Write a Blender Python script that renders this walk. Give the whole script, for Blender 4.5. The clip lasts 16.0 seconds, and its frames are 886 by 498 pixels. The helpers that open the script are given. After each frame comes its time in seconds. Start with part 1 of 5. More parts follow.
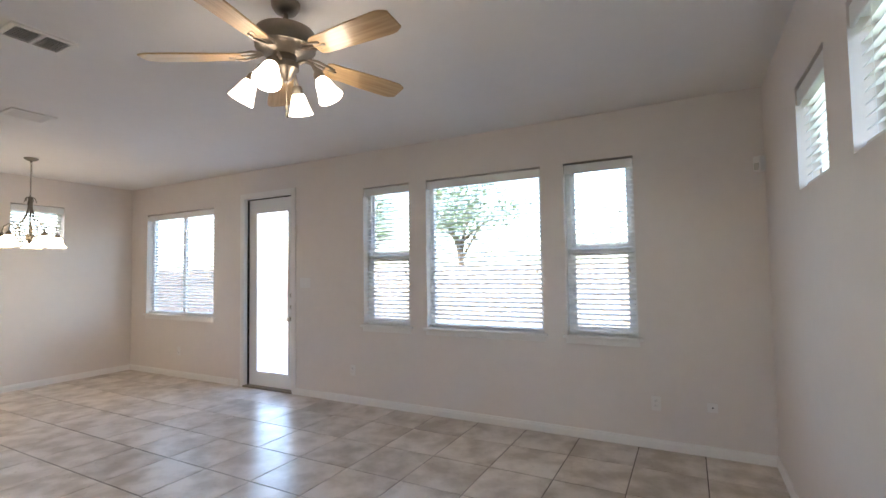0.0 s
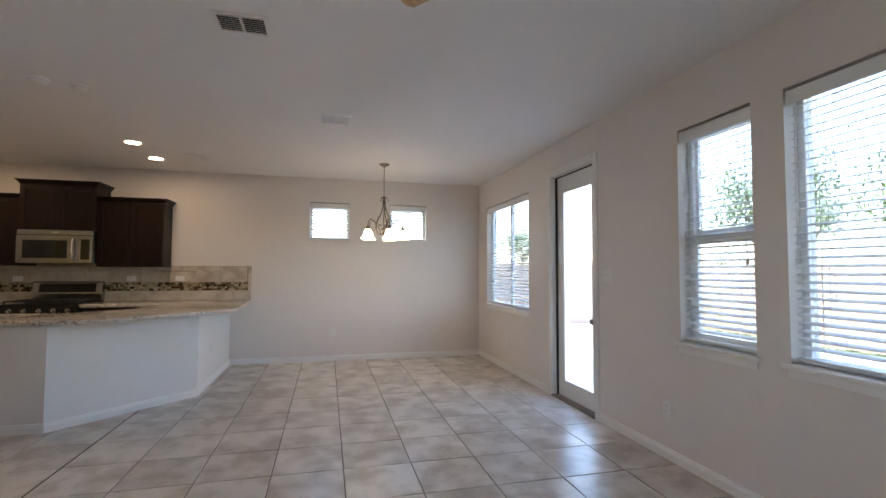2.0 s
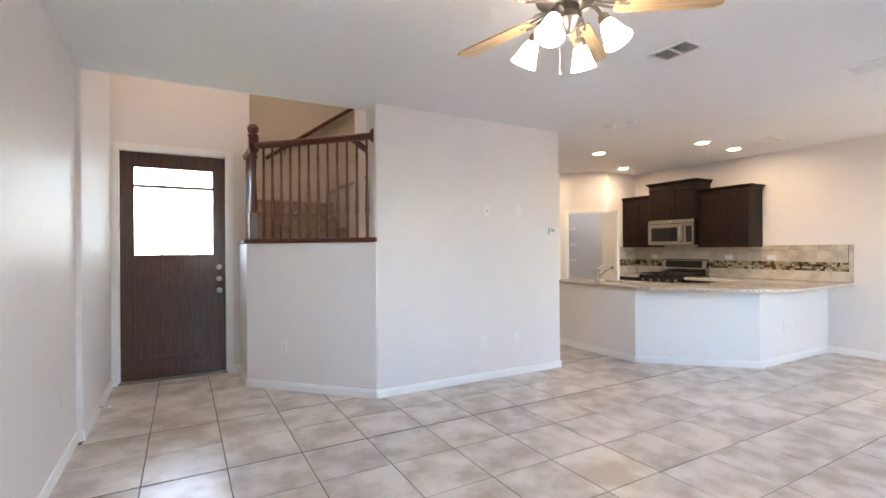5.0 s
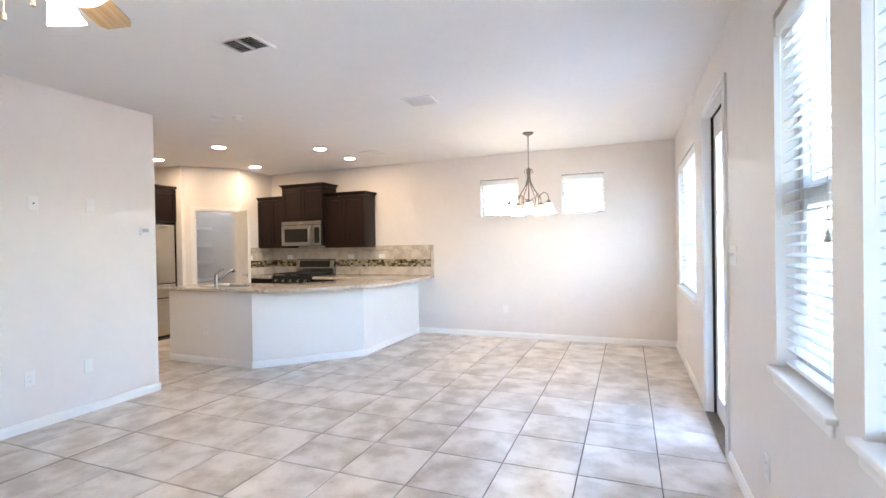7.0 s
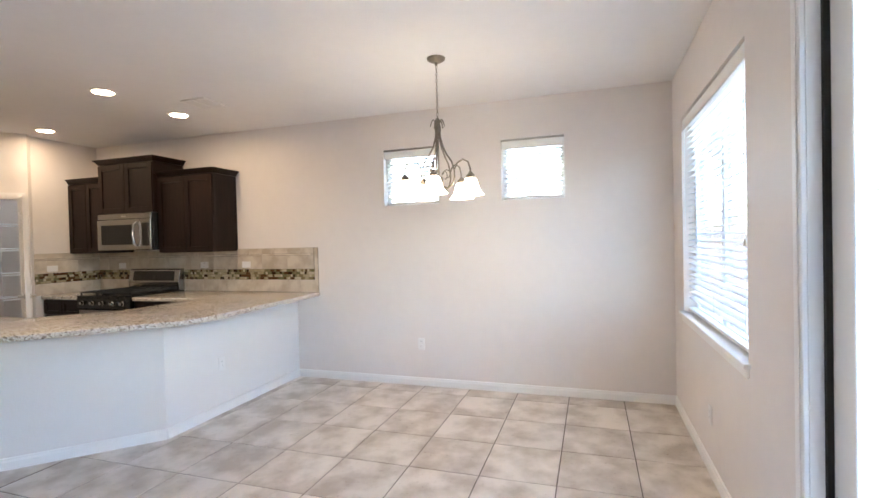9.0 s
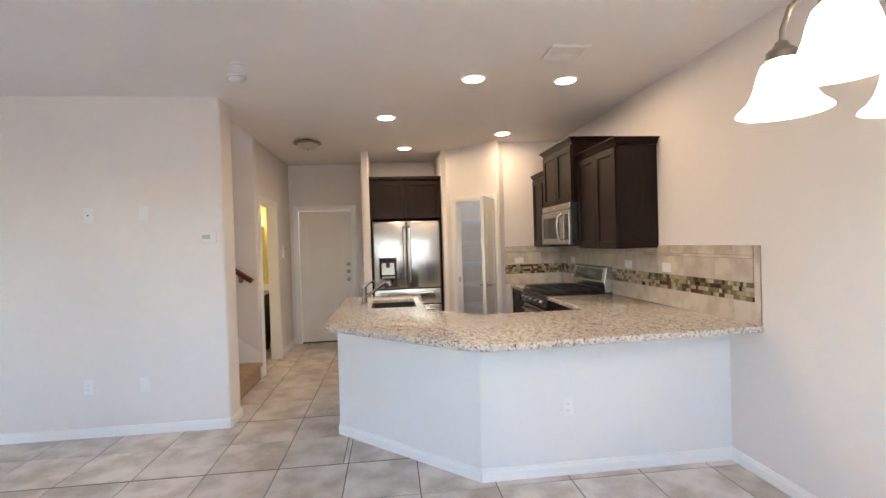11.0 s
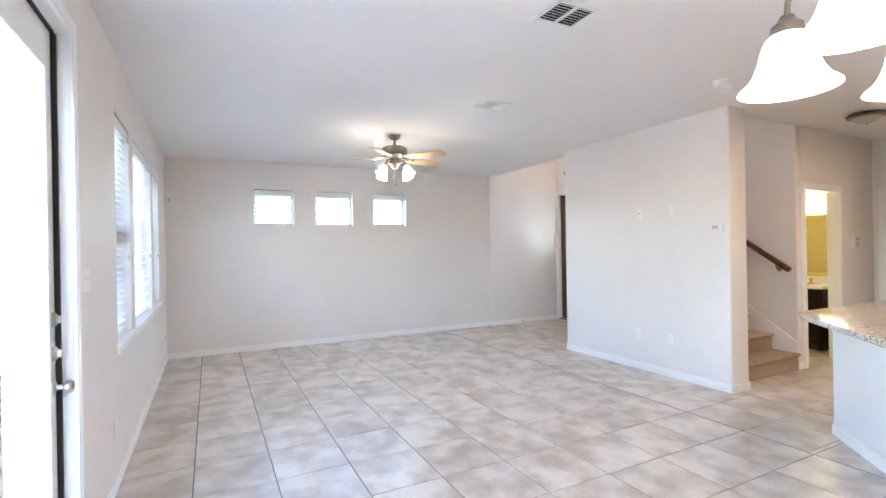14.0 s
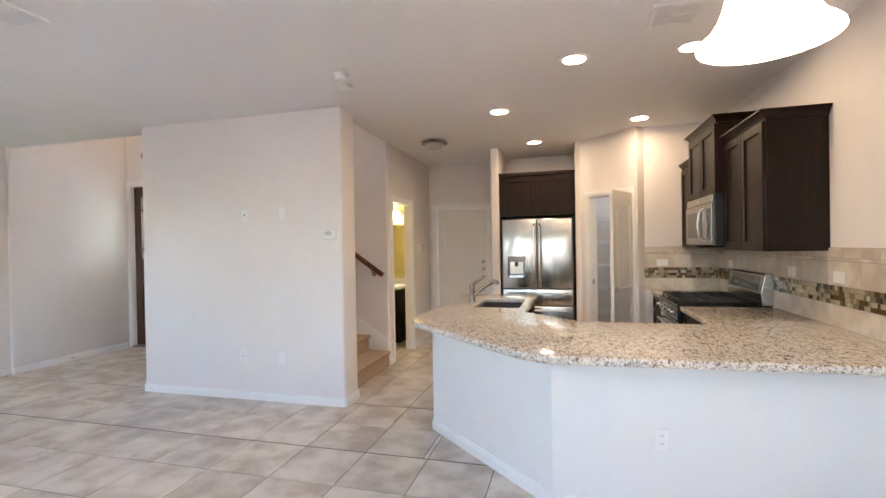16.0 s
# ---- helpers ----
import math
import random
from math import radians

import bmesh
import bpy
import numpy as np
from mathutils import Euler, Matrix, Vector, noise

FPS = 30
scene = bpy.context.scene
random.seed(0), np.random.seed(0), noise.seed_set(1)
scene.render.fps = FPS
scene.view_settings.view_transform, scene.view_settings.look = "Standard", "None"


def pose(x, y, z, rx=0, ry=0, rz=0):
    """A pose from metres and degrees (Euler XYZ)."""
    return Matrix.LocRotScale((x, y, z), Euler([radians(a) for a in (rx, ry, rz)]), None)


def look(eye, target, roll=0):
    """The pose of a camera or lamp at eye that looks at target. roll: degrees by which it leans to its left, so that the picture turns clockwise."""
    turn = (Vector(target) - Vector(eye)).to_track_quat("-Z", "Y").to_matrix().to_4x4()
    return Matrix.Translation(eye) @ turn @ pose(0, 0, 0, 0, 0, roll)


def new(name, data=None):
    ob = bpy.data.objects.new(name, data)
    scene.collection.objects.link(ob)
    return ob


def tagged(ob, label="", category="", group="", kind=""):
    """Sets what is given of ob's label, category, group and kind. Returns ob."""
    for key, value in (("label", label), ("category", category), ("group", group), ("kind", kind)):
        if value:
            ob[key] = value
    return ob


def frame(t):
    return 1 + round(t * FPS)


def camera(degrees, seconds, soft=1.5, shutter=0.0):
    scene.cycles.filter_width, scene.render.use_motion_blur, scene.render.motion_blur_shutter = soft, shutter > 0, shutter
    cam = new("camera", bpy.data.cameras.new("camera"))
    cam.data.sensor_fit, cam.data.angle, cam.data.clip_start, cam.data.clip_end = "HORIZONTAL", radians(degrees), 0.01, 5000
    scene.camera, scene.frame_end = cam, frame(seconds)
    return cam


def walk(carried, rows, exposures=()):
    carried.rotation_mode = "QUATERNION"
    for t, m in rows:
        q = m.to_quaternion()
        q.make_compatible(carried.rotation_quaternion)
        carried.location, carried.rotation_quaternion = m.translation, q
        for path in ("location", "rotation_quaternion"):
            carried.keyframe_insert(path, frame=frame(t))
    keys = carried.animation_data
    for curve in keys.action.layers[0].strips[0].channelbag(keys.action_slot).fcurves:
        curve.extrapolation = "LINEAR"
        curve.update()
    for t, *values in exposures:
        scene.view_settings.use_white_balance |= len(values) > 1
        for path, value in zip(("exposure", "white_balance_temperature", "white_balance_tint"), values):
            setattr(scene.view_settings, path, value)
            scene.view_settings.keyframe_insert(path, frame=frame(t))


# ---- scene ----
cam = camera(87.5, 16.0)
PATH = [
    (0, (-0.102, 0.307, 1.403), (-1.036, 2.073, 1.497), -0.9),
    (0.5, (-0.181, 0.744, 1.386), (-1.304, 2.396, 1.479), -0.6),
    (1, (-0.281, 1.205, 1.409), (-1.64, 2.67, 1.504), -0.2),
    (1.5, (-0.385, 1.607, 1.36), (-2.017, 2.759, 1.455), 0.0),
    (2, (-0.467, 1.934, 1.325), (-2.405, 2.418, 1.42), 0.2),
    (2.5, (-0.548, 2.281, 1.322), (-2.547, 2.29, 1.397), 0.1),
    (3, (-0.522, 2.595, 1.358), (-2.443, 2.035, 1.397), -0.1),
    (3.5, (-0.497, 2.80, 1.365), (-2.183, 1.73, 1.376), 0.2),
    (3.7, (-0.475, 2.885, 1.378), (-2.036, 1.64, 1.383), 0.0),
    (4.75, (-0.30, 3.32, 1.362), (-1.27, 1.571, 1.365), -0.4),
    (5.8, (-0.205, 3.64, 1.347), (-1.486, 2.104, 1.341), -0.6),
    (6, (-0.235, 3.69, 1.358), (-1.677, 2.304, 1.353), -0.8),
    (6.5, (-0.458, 3.725, 1.388), (-2.211, 2.764, 1.378), -0.8),
    (7, (-0.866, 3.73, 1.38), (-2.722, 2.985, 1.362), -1.0),
    (7.5, (-1.39, 3.674, 1.37), (-3.282, 3.024, 1.347), -1.0),
    (8, (-2.027, 3.694, 1.385), (-3.987, 3.3, 1.356), -1.0),
    (8.2, (-2.285, 3.69, 1.385), (-4.248, 3.307, 1.354), -1.1),
    (9.25, (-3.62, 3.62, 1.44), (-5.449, 2.813, 1.40), -1.5),
    (10.3, (-4.785, 3.46, 1.512), (-5.768, 1.722, 1.455), -1.8),
    (10.5, (-4.962, 3.427, 1.497), (-5.723, 1.577, 1.453), -1.8),
    (11, (-5.392, 3.373, 1.457), (-5.617, 1.386, 1.431), -1.8),
    (11.5, (-5.831, 3.413, 1.423), (-5.56, 1.432, 1.414), -1.7),
    (12, (-6.146, 3.442, 1.439), (-5.429, 1.575, 1.424), -1.4),
    (12.5, (-6.373, 3.513, 1.45), (-5.192, 1.899, 1.443), -1.4),
    (13, (-6.579, 3.646, 1.458), (-5.033, 2.377, 1.455), -1.3),
    (13.5, (-6.662, 3.755, 1.424), (-4.931, 2.754, 1.424), -1.1),
    (14, (-6.705, 3.777, 1.403), (-4.919, 2.876, 1.402), -1.0),
    (14.5, (-6.778, 3.678, 1.431), (-5.054, 2.665, 1.424), -1.0),
    (15, (-6.708, 3.575, 1.451), (-5.392, 2.068, 1.446), -0.9),
    (15.5, (-6.42, 3.461, 1.447), (-5.579, 1.647, 1.439), -0.9),
    (16, (-5.997, 3.199, 1.438), (-5.477, 1.268, 1.423), -1.0),
]
EXPOSURES = [(0, 4.34, 6820, 12.5), (1.5, 4.07, 6650, 12), (2.5, 4.01, 6550, 12), (3.0, 4.40, 6550, 12), (3.5, 4.59, 6560, 12.5), (6, 5.66, 6200, 11.5), (7, 5.49, 6160, 10.5), (8, 5.26, 6200, 11), (10.5, 4.77, 6500, 12), (11, 5.10, 6420, 11.7), (11.5, 5.16, 6400, 12), (12.5, 5.70, 6150, 10.5), (13.25, 5.73, 6100, 10), (14, 5.56, 6050, 10), (15, 5.32, 6190, 11.5), (16, 5.19, 6380, 12)]
walk(cam, [(t, look(eye, target, roll)) for t, eye, target, roll in PATH], EXPOSURES)


# ---- world, sun ----
world = bpy.data.worlds.new("world")
scene.world = world
world.use_nodes = True
wn, wl = world.node_tree.nodes, world.node_tree.links
sky = wn.new("ShaderNodeTexSky")
sky.sky_type = "NISHITA"
sky.sun_disc = False
sky.sun_elevation, sky.sun_rotation = radians(55), radians(200)
sky.air_density, sky.dust_density = 1.0, 2.0
wl.new(sky.outputs[0], wn["Background"].inputs[0])
wn["Background"].inputs[1].default_value = 0.15
sun = new("sun", bpy.data.lights.new("sun", "SUN"))
sun.data.energy, sun.data.angle, sun.data.color = 1.2, radians(12), (1.0, 0.95, 0.88)
sun.matrix_world = look((-3, -20, 28), (-2, 6, 0))


# ---- materials ----
def mat(name, color, rough=0.5, metal=0.0, var=0.0, scale=5.0, bump=0.0, bump_scale=200.0, spec=0.5, coat=0.0):
    """A surface whose colour varies at two scales by var, with a fine relief."""
    m = bpy.data.materials.new(name)
    m.use_nodes = True
    n, l = m.node_tree.nodes, m.node_tree.links
    b = n["Principled BSDF"]
    b.inputs["Base Color"].default_value = (*color, 1)
    b.inputs["Roughness"].default_value, b.inputs["Metallic"].default_value = rough, metal
    b.inputs["Specular IOR Level"].default_value = spec
    b.inputs["Coat Weight"].default_value = coat
    co = n.new("ShaderNodeTexCoord")
    if var:
        a, c = n.new("ShaderNodeTexNoise"), n.new("ShaderNodeTexNoise")
        a.inputs["Scale"].default_value, c.inputs["Scale"].default_value = scale, scale * 9
        a.inputs["Detail"].default_value = 4
        mix = n.new("ShaderNodeMath")
        mix.operation = "MULTIPLY_ADD"
        mix.inputs[1].default_value = 0.5
        ramp = n.new("ShaderNodeValToRGB")
        ramp.color_ramp.elements[0].position, ramp.color_ramp.elements[1].position = 0.45, 1.0
        ramp.color_ramp.elements[0].color = (*[v * (1 - var) for v in color], 1)
        ramp.color_ramp.elements[1].color = (*[min(1, v * (1 + var)) for v in color], 1)
        for t in (a, c):
            l.new(co.outputs["Object"], t.inputs["Vector"])
        l.new(c.outputs["Fac"], mix.inputs[0])
        l.new(a.outputs["Fac"], mix.inputs[2])
        l.new(mix.outputs[0], ramp.inputs[0])
        l.new(ramp.outputs[0], b.inputs["Base Color"])
    if bump:
        t, bn = n.new("ShaderNodeTexNoise"), n.new("ShaderNodeBump")
        t.inputs["Scale"].default_value, t.inputs["Detail"].default_value = bump_scale, 3
        bn.inputs["Strength"].default_value, bn.inputs["Distance"].default_value = bump, 0.002
        l.new(co.outputs["Object"], t.inputs["Vector"])
        l.new(t.outputs["Fac"], bn.inputs["Height"])
        l.new(bn.outputs[0], b.inputs["Normal"])
    return m


def glow(name, color, strength):
    m = bpy.data.materials.new(name)
    m.use_nodes = True
    b = m.node_tree.nodes["Principled BSDF"]
    b.inputs["Base Color"].default_value = (0.9, 0.88, 0.84, 1)
    b.inputs["Roughness"].default_value = 0.3
    b.inputs["Emission Color"].default_value = (*color, 1)
    b.inputs["Emission Strength"].default_value = strength
    return m


def wood(name, dark, light, rough=0.4, scale=3.0, axis=2, coat=0.2):
    """Long grain along one axis, with darker streaks."""
    m = mat(name, light, rough, coat=coat)
    n, l = m.node_tree.nodes, m.node_tree.links
    co, mp, t, ramp = n.new("ShaderNodeTexCoord"), n.new("ShaderNodeMapping"), n.new("ShaderNodeTexNoise"), n.new("ShaderNodeValToRGB")
    s = [scale * 9] * 3
    s[axis] = scale * 0.6
    mp.inputs["Scale"].default_value = s
    t.inputs["Scale"].default_value, t.inputs["Detail"].default_value, t.inputs["Distortion"].default_value = 2.0, 6, 0.6
    ramp.color_ramp.elements[0].position, ramp.color_ramp.elements[1].position = 0.3, 0.75
    ramp.color_ramp.elements[0].color, ramp.color_ramp.elements[1].color = (*dark, 1), (*light, 1)
    l.new(co.outputs["Object"], mp.inputs[0])
    l.new(mp.outputs[0], t.inputs["Vector"])
    l.new(t.outputs["Fac"], ramp.inputs[0])
    l.new(ramp.outputs[0], n["Principled BSDF"].inputs["Base Color"])
    bn = n.new("ShaderNodeBump")
    bn.inputs["Strength"].default_value, bn.inputs["Distance"].default_value = 0.15, 0.001
    l.new(t.outputs["Fac"], bn.inputs["Height"])
    l.new(bn.outputs[0], n["Principled BSDF"].inputs["Normal"])
    return m


def granite():
    m = mat("granite", (0.6, 0.5, 0.4), 0.11, coat=0.0)
    n, l = m.node_tree.nodes, m.node_tree.links
    b = n["Principled BSDF"]
    co = n.new("ShaderNodeTexCoord")
    stretch = n.new("ShaderNodeMapping")
    stretch.inputs["Rotation"].default_value = (0, 0, 0.7)
    stretch.inputs["Scale"].default_value = (1.0, 0.55, 1.0)
    l.new(co.outputs["Object"], stretch.inputs[0])
    base = n.new("ShaderNodeTexNoise")
    base.inputs["Scale"].default_value, base.inputs["Detail"].default_value = 64, 8
    base.inputs["Roughness"].default_value = 0.7
    base.inputs["Distortion"].default_value = 1.2
    ramp = n.new("ShaderNodeValToRGB")
    e = ramp.color_ramp.elements
    e[0].position, e[0].color = 0.345, (0.035, 0.026, 0.02, 1)
    e[1].position, e[1].color = 0.425, (0.25, 0.19, 0.145, 1)
    for p, c in ((0.475, (0.58, 0.50, 0.42, 1)), (0.58, (0.76, 0.71, 0.645, 1)), (0.72, (0.50, 0.46, 0.42, 1))):
        x = e.new(p)
        x.color = c
    l.new(stretch.outputs[0], base.inputs["Vector"])
    l.new(base.outputs["Fac"], ramp.inputs[0])
    fleck = n.new("ShaderNodeTexVoronoi")
    fleck.inputs["Scale"].default_value = 170
    l.new(co.outputs["Object"], fleck.inputs["Vector"])
    fr = n.new("ShaderNodeValToRGB")
    fr.color_ramp.elements[0].color, fr.color_ramp.elements[0].position = (0.25, 0.2, 0.16, 1), 0.05
    fr.color_ramp.elements[1].color, fr.color_ramp.elements[1].position = (1, 1, 1, 1), 0.32
    l.new(fleck.outputs["Distance"], fr.inputs[0])
    mx = n.new("ShaderNodeMix")
    mx.data_type, mx.blend_type = "RGBA", "MULTIPLY"
    mx.inputs["Factor"].default_value = 0.7
    l.new(ramp.outputs[0], mx.inputs["A"])
    l.new(fr.outputs[0], mx.inputs["B"])
    l.new(mx.outputs["Result"], b.inputs["Base Color"])
    return m


def tile_stone(name, dark, light, scale, rough, per_object=0.12):
    """Mottled ceramic stone, each piece a little apart in tone and pattern."""
    m = mat(name, light, rough)
    n, l = m.node_tree.nodes, m.node_tree.links
    b = n["Principled BSDF"]
    geo, info = n.new("ShaderNodeNewGeometry"), n.new("ShaderNodeObjectInfo")
    shift = n.new("ShaderNodeVectorMath")
    shift.operation = "MULTIPLY_ADD"
    cmb = n.new("ShaderNodeCombineXYZ")
    for k in range(3):
        l.new(info.outputs["Random"], cmb.inputs[k])
    shift.inputs[1].default_value = (37, 23, 11)
    l.new(cmb.outputs[0], shift.inputs[0])
    l.new(geo.outputs["Position"], shift.inputs[2])
    t, t2 = n.new("ShaderNodeTexNoise"), n.new("ShaderNodeTexNoise")
    t.inputs["Scale"].default_value, t.inputs["Detail"].default_value, t.inputs["Roughness"].default_value = scale, 4, 0.52
    t2.inputs["Scale"].default_value, t2.inputs["Detail"].default_value = scale * 14, 3
    l.new(shift.outputs[0], t.inputs["Vector"])
    l.new(shift.outputs[0], t2.inputs["Vector"])
    add = n.new("ShaderNodeMath")
    add.operation = "MULTIPLY_ADD"
    add.inputs[1].default_value = 0.02
    l.new(t2.outputs["Fac"], add.inputs[0])
    l.new(t.outputs["Fac"], add.inputs[2])
    ramp = n.new("ShaderNodeValToRGB")
    ramp.color_ramp.elements[0].position, ramp.color_ramp.elements[1].position = 0.37, 0.62
    ramp.color_ramp.elements[0].color, ramp.color_ramp.elements[1].color = (*dark, 1), (*light, 1)
    l.new(add.outputs[0], ramp.inputs[0])
    tone = n.new("ShaderNodeMapRange")
    tone.inputs["To Min"].default_value, tone.inputs["To Max"].default_value = 1 - per_object, 1 + per_object * 0.4
    l.new(info.outputs["Random"], tone.inputs["Value"])
    sc = n.new("ShaderNodeVectorMath")
    sc.operation = "SCALE"
    l.new(ramp.outputs[0], sc.inputs[0])
    l.new(tone.outputs[0], sc.inputs["Scale"])
    l.new(sc.outputs[0], b.inputs["Base Color"])
    rr = n.new("ShaderNodeMapRange")
    rr.inputs["To Min"].default_value, rr.inputs["To Max"].default_value = rough * 0.9, rough * 1.15
    l.new(t2.outputs["Fac"], rr.inputs["Value"])
    l.new(rr.outputs[0], b.inputs["Roughness"])
    bn = n.new("ShaderNodeBump")
    bn.inputs["Strength"].default_value, bn.inputs["Distance"].default_value = 0.12, 0.003
    l.new(t.outputs["Fac"], bn.inputs["Height"])
    l.new(bn.outputs[0], b.inputs["Normal"])
    return m


def steel(name, color, rough, axis=2):
    m = mat(name, color, rough, 1.0)
    n, l = m.node_tree.nodes, m.node_tree.links
    co, mp, t, bn = n.new("ShaderNodeTexCoord"), n.new("ShaderNodeMapping"), n.new("ShaderNodeTexNoise"), n.new("ShaderNodeBump")
    s = [260.0] * 3
    s[axis] = 2.0
    mp.inputs["Scale"].default_value = s
    t.inputs["Scale"].default_value = 1.0
    bn.inputs["Strength"].default_value, bn.inputs["Distance"].default_value = 0.08, 0.001
    wide = n.new("ShaderNodeTexNoise")
    wide.inputs["Scale"].default_value = 2.2
    mp2 = n.new("ShaderNodeMapping")
    s2 = [2.6] * 3
    s2[axis] = 0.25
    mp2.inputs["Scale"].default_value = s2
    b2 = n.new("ShaderNodeBump")
    b2.inputs["Strength"].default_value, b2.inputs["Distance"].default_value = 0.25, 0.02
    l.new(co.outputs["Object"], mp.inputs[0])
    l.new(co.outputs["Object"], mp2.inputs[0])
    l.new(mp.outputs[0], t.inputs["Vector"])
    l.new(mp2.outputs[0], wide.inputs["Vector"])
    l.new(t.outputs["Fac"], bn.inputs["Height"])
    l.new(wide.outputs["Fac"], b2.inputs["Height"])
    l.new(b2.outputs[0], bn.inputs["Normal"])
    l.new(bn.outputs[0], n["Principled BSDF"].inputs["Normal"])
    return m


def pane_glass(name, tint=(1, 1, 1)):
    m = bpy.data.materials.new(name)
    m.use_nodes = True
    n, l = m.node_tree.nodes, m.node_tree.links
    n.remove(n["Principled BSDF"])
    tr, gl, lw, mx = n.new("ShaderNodeBsdfTransparent"), n.new("ShaderNodeBsdfGlossy"), n.new("ShaderNodeLayerWeight"), n.new("ShaderNodeMixShader")
    pw, ad = n.new("ShaderNodeMath"), n.new("ShaderNodeMath")
    pw.operation, ad.operation = "POWER", "MULTIPLY_ADD"
    pw.inputs[1].default_value, ad.inputs[1].default_value, ad.inputs[2].default_value = 5, 0.8, 0.035
    tr.inputs[0].default_value = (*tint, 1)
    gl.inputs["Roughness"].default_value = 0.02
    l.new(lw.outputs["Facing"], pw.inputs[0])
    l.new(pw.outputs[0], ad.inputs[0])
    l.new(ad.outputs[0], mx.inputs[0])
    l.new(tr.outputs[0], mx.inputs[1])
    l.new(gl.outputs[0], mx.inputs[2])
    l.new(mx.outputs[0], n["Material Output"].inputs[0])
    return m


PAINT = mat("wall_paint", (0.79, 0.735, 0.70), 0.5, var=0.025, scale=1.3, bump=0.35, bump_scale=85)
PONY = mat("pony_wall_paint", (0.80, 0.77, 0.745), 0.5, var=0.02, scale=1.3, bump=0.35, bump_scale=85)
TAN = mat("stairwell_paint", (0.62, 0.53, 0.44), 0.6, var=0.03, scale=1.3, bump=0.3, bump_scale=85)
CEIL = mat("ceiling_paint", (0.845, 0.825, 0.815), 0.85, var=0.02, scale=1.1, bump=0.5, bump_scale=60)
TRIM = mat("trim_paint", (0.86, 0.84, 0.82), 0.35, var=0.015, scale=4)
DOORP = mat("door_paint", (0.80, 0.76, 0.71), 0.4, var=0.02, scale=3, bump=0.1, bump_scale=120)
VINYL = mat("white_vinyl", (0.86, 0.86, 0.855), 0.35, var=0.015, scale=6)
SLAT = mat("blind_slat", (0.84, 0.84, 0.83), 0.4, var=0.015, scale=6)
PLASTIC = mat("white_plastic", (0.835, 0.81, 0.79), 0.35, var=0.01, scale=20)
DARKGAP = mat("dark_gap", (0.02, 0.02, 0.02), 0.8, var=0.1)
RUBBER = mat("weatherstrip", (0.015, 0.015, 0.015), 0.7, var=0.1)
GROUT = mat("grout", (0.14, 0.115, 0.095), 0.9, var=0.15, scale=8, bump=0.4, bump_scale=300)
TILE = tile_stone("floor_tile", (0.47, 0.395, 0.325), (0.73, 0.66, 0.595), 4.2, 0.28, 0.09)
SPLASH = tile_stone("splash_tile", (0.50, 0.41, 0.32), (0.66, 0.58, 0.48), 7, 0.28)
GRANITE = granite()
CABINET = wood("espresso_wood", (0.008, 0.0033, 0.0026), (0.019, 0.008, 0.006), 0.42, 3, coat=0.0)
CABINET.node_tree.nodes["Principled BSDF"].inputs["Specular IOR Level"].default_value = 0.22
RAIL = wood("cherry_wood", (0.055, 0.012, 0.006), (0.14, 0.034, 0.015), 0.35, 4, coat=0.1)
DOORWOOD = wood("dark_door_wood", (0.035, 0.012, 0.007), (0.10, 0.036, 0.02), 0.35, 3, coat=0.4)
MAPLE = wood("maple_blade", (0.42, 0.27, 0.13), (0.60, 0.42, 0.23), 0.35, 3, 0, coat=0.3)
STEEL = steel("brushed_steel", (0.60, 0.58, 0.55), 0.22)
STEELH = steel("brushed_steel_flat", (0.40, 0.385, 0.365), 0.24, 1)
CHROME = mat("polished_steel", (0.72, 0.71, 0.69), 0.12, 1.0, var=0.03)
NICKEL = mat("brushed_nickel", (0.47, 0.43, 0.37), 0.3, 1.0, var=0.08, scale=30)
FANMETAL = mat("aged_nickel", (0.27, 0.235, 0.20), 0.36, 1.0, var=0.1, scale=30)
PEWTER = mat("antique_pewter", (0.22, 0.19, 0.155), 0.38, 0.9, var=0.2, scale=25)
BRASS = mat("brass", (0.72, 0.50, 0.18), 0.22, 1.0, var=0.05)
BLACK = mat("black_enamel", (0.012, 0.012, 0.013), 0.22, var=0.1)
IRON = mat("cast_iron", (0.018, 0.018, 0.018), 0.6, var=0.2, scale=40, bump=0.3, bump_scale=300)
BLACKGLASS = mat("black_glass", (0.012, 0.012, 0.013), 0.05, var=0.05)
CARPET = mat("carpet", (0.40, 0.29, 0.20), 0.98, var=0.22, scale=30, bump=1.0, bump_scale=420)
YELLOW = mat("yellow_paint", (0.64, 0.54, 0.20), 0.6, var=0.04, scale=2, bump=0.3, bump_scale=85)
PORCELAIN = mat("porcelain", (0.85, 0.84, 0.8), 0.12, var=0.01)
WIRE = mat("white_wire", (0.85, 0.86, 0.87), 0.35, var=0.01)
SINKM = mat("sink_composite", (0.035, 0.033, 0.032), 0.5, var=0.15, scale=40)
# Tint dims the overbright outside view; daylight still enters, as panes cast no shadow.
GLASS = pane_glass("view_dimming_glass", (0.65, 0.67, 0.67))
# Small windows: a paler tint dims the outside view less.
SMALLGLASS = pane_glass("paler_view_dimming_glass", (0.78, 0.80, 0.80))
DOORGLASS = pane_glass("clear_door_glass", (0.93, 0.95, 0.95))
BULB = glow("lamp_glass_warm", (1.0, 0.82, 0.56), 0.5)
# Glow of the added, unseen light that fills the foyer and stairwell.
FOYFILL = glow("unseen_foyer_fill", (1.0, 0.80, 0.58), 2.4)
FANBULB = glow("fan_glass_warm", (1.0, 0.88, 0.72), 0.85)
CAN = glow("recessed_lens", (1.0, 0.75, 0.48), 5.4)
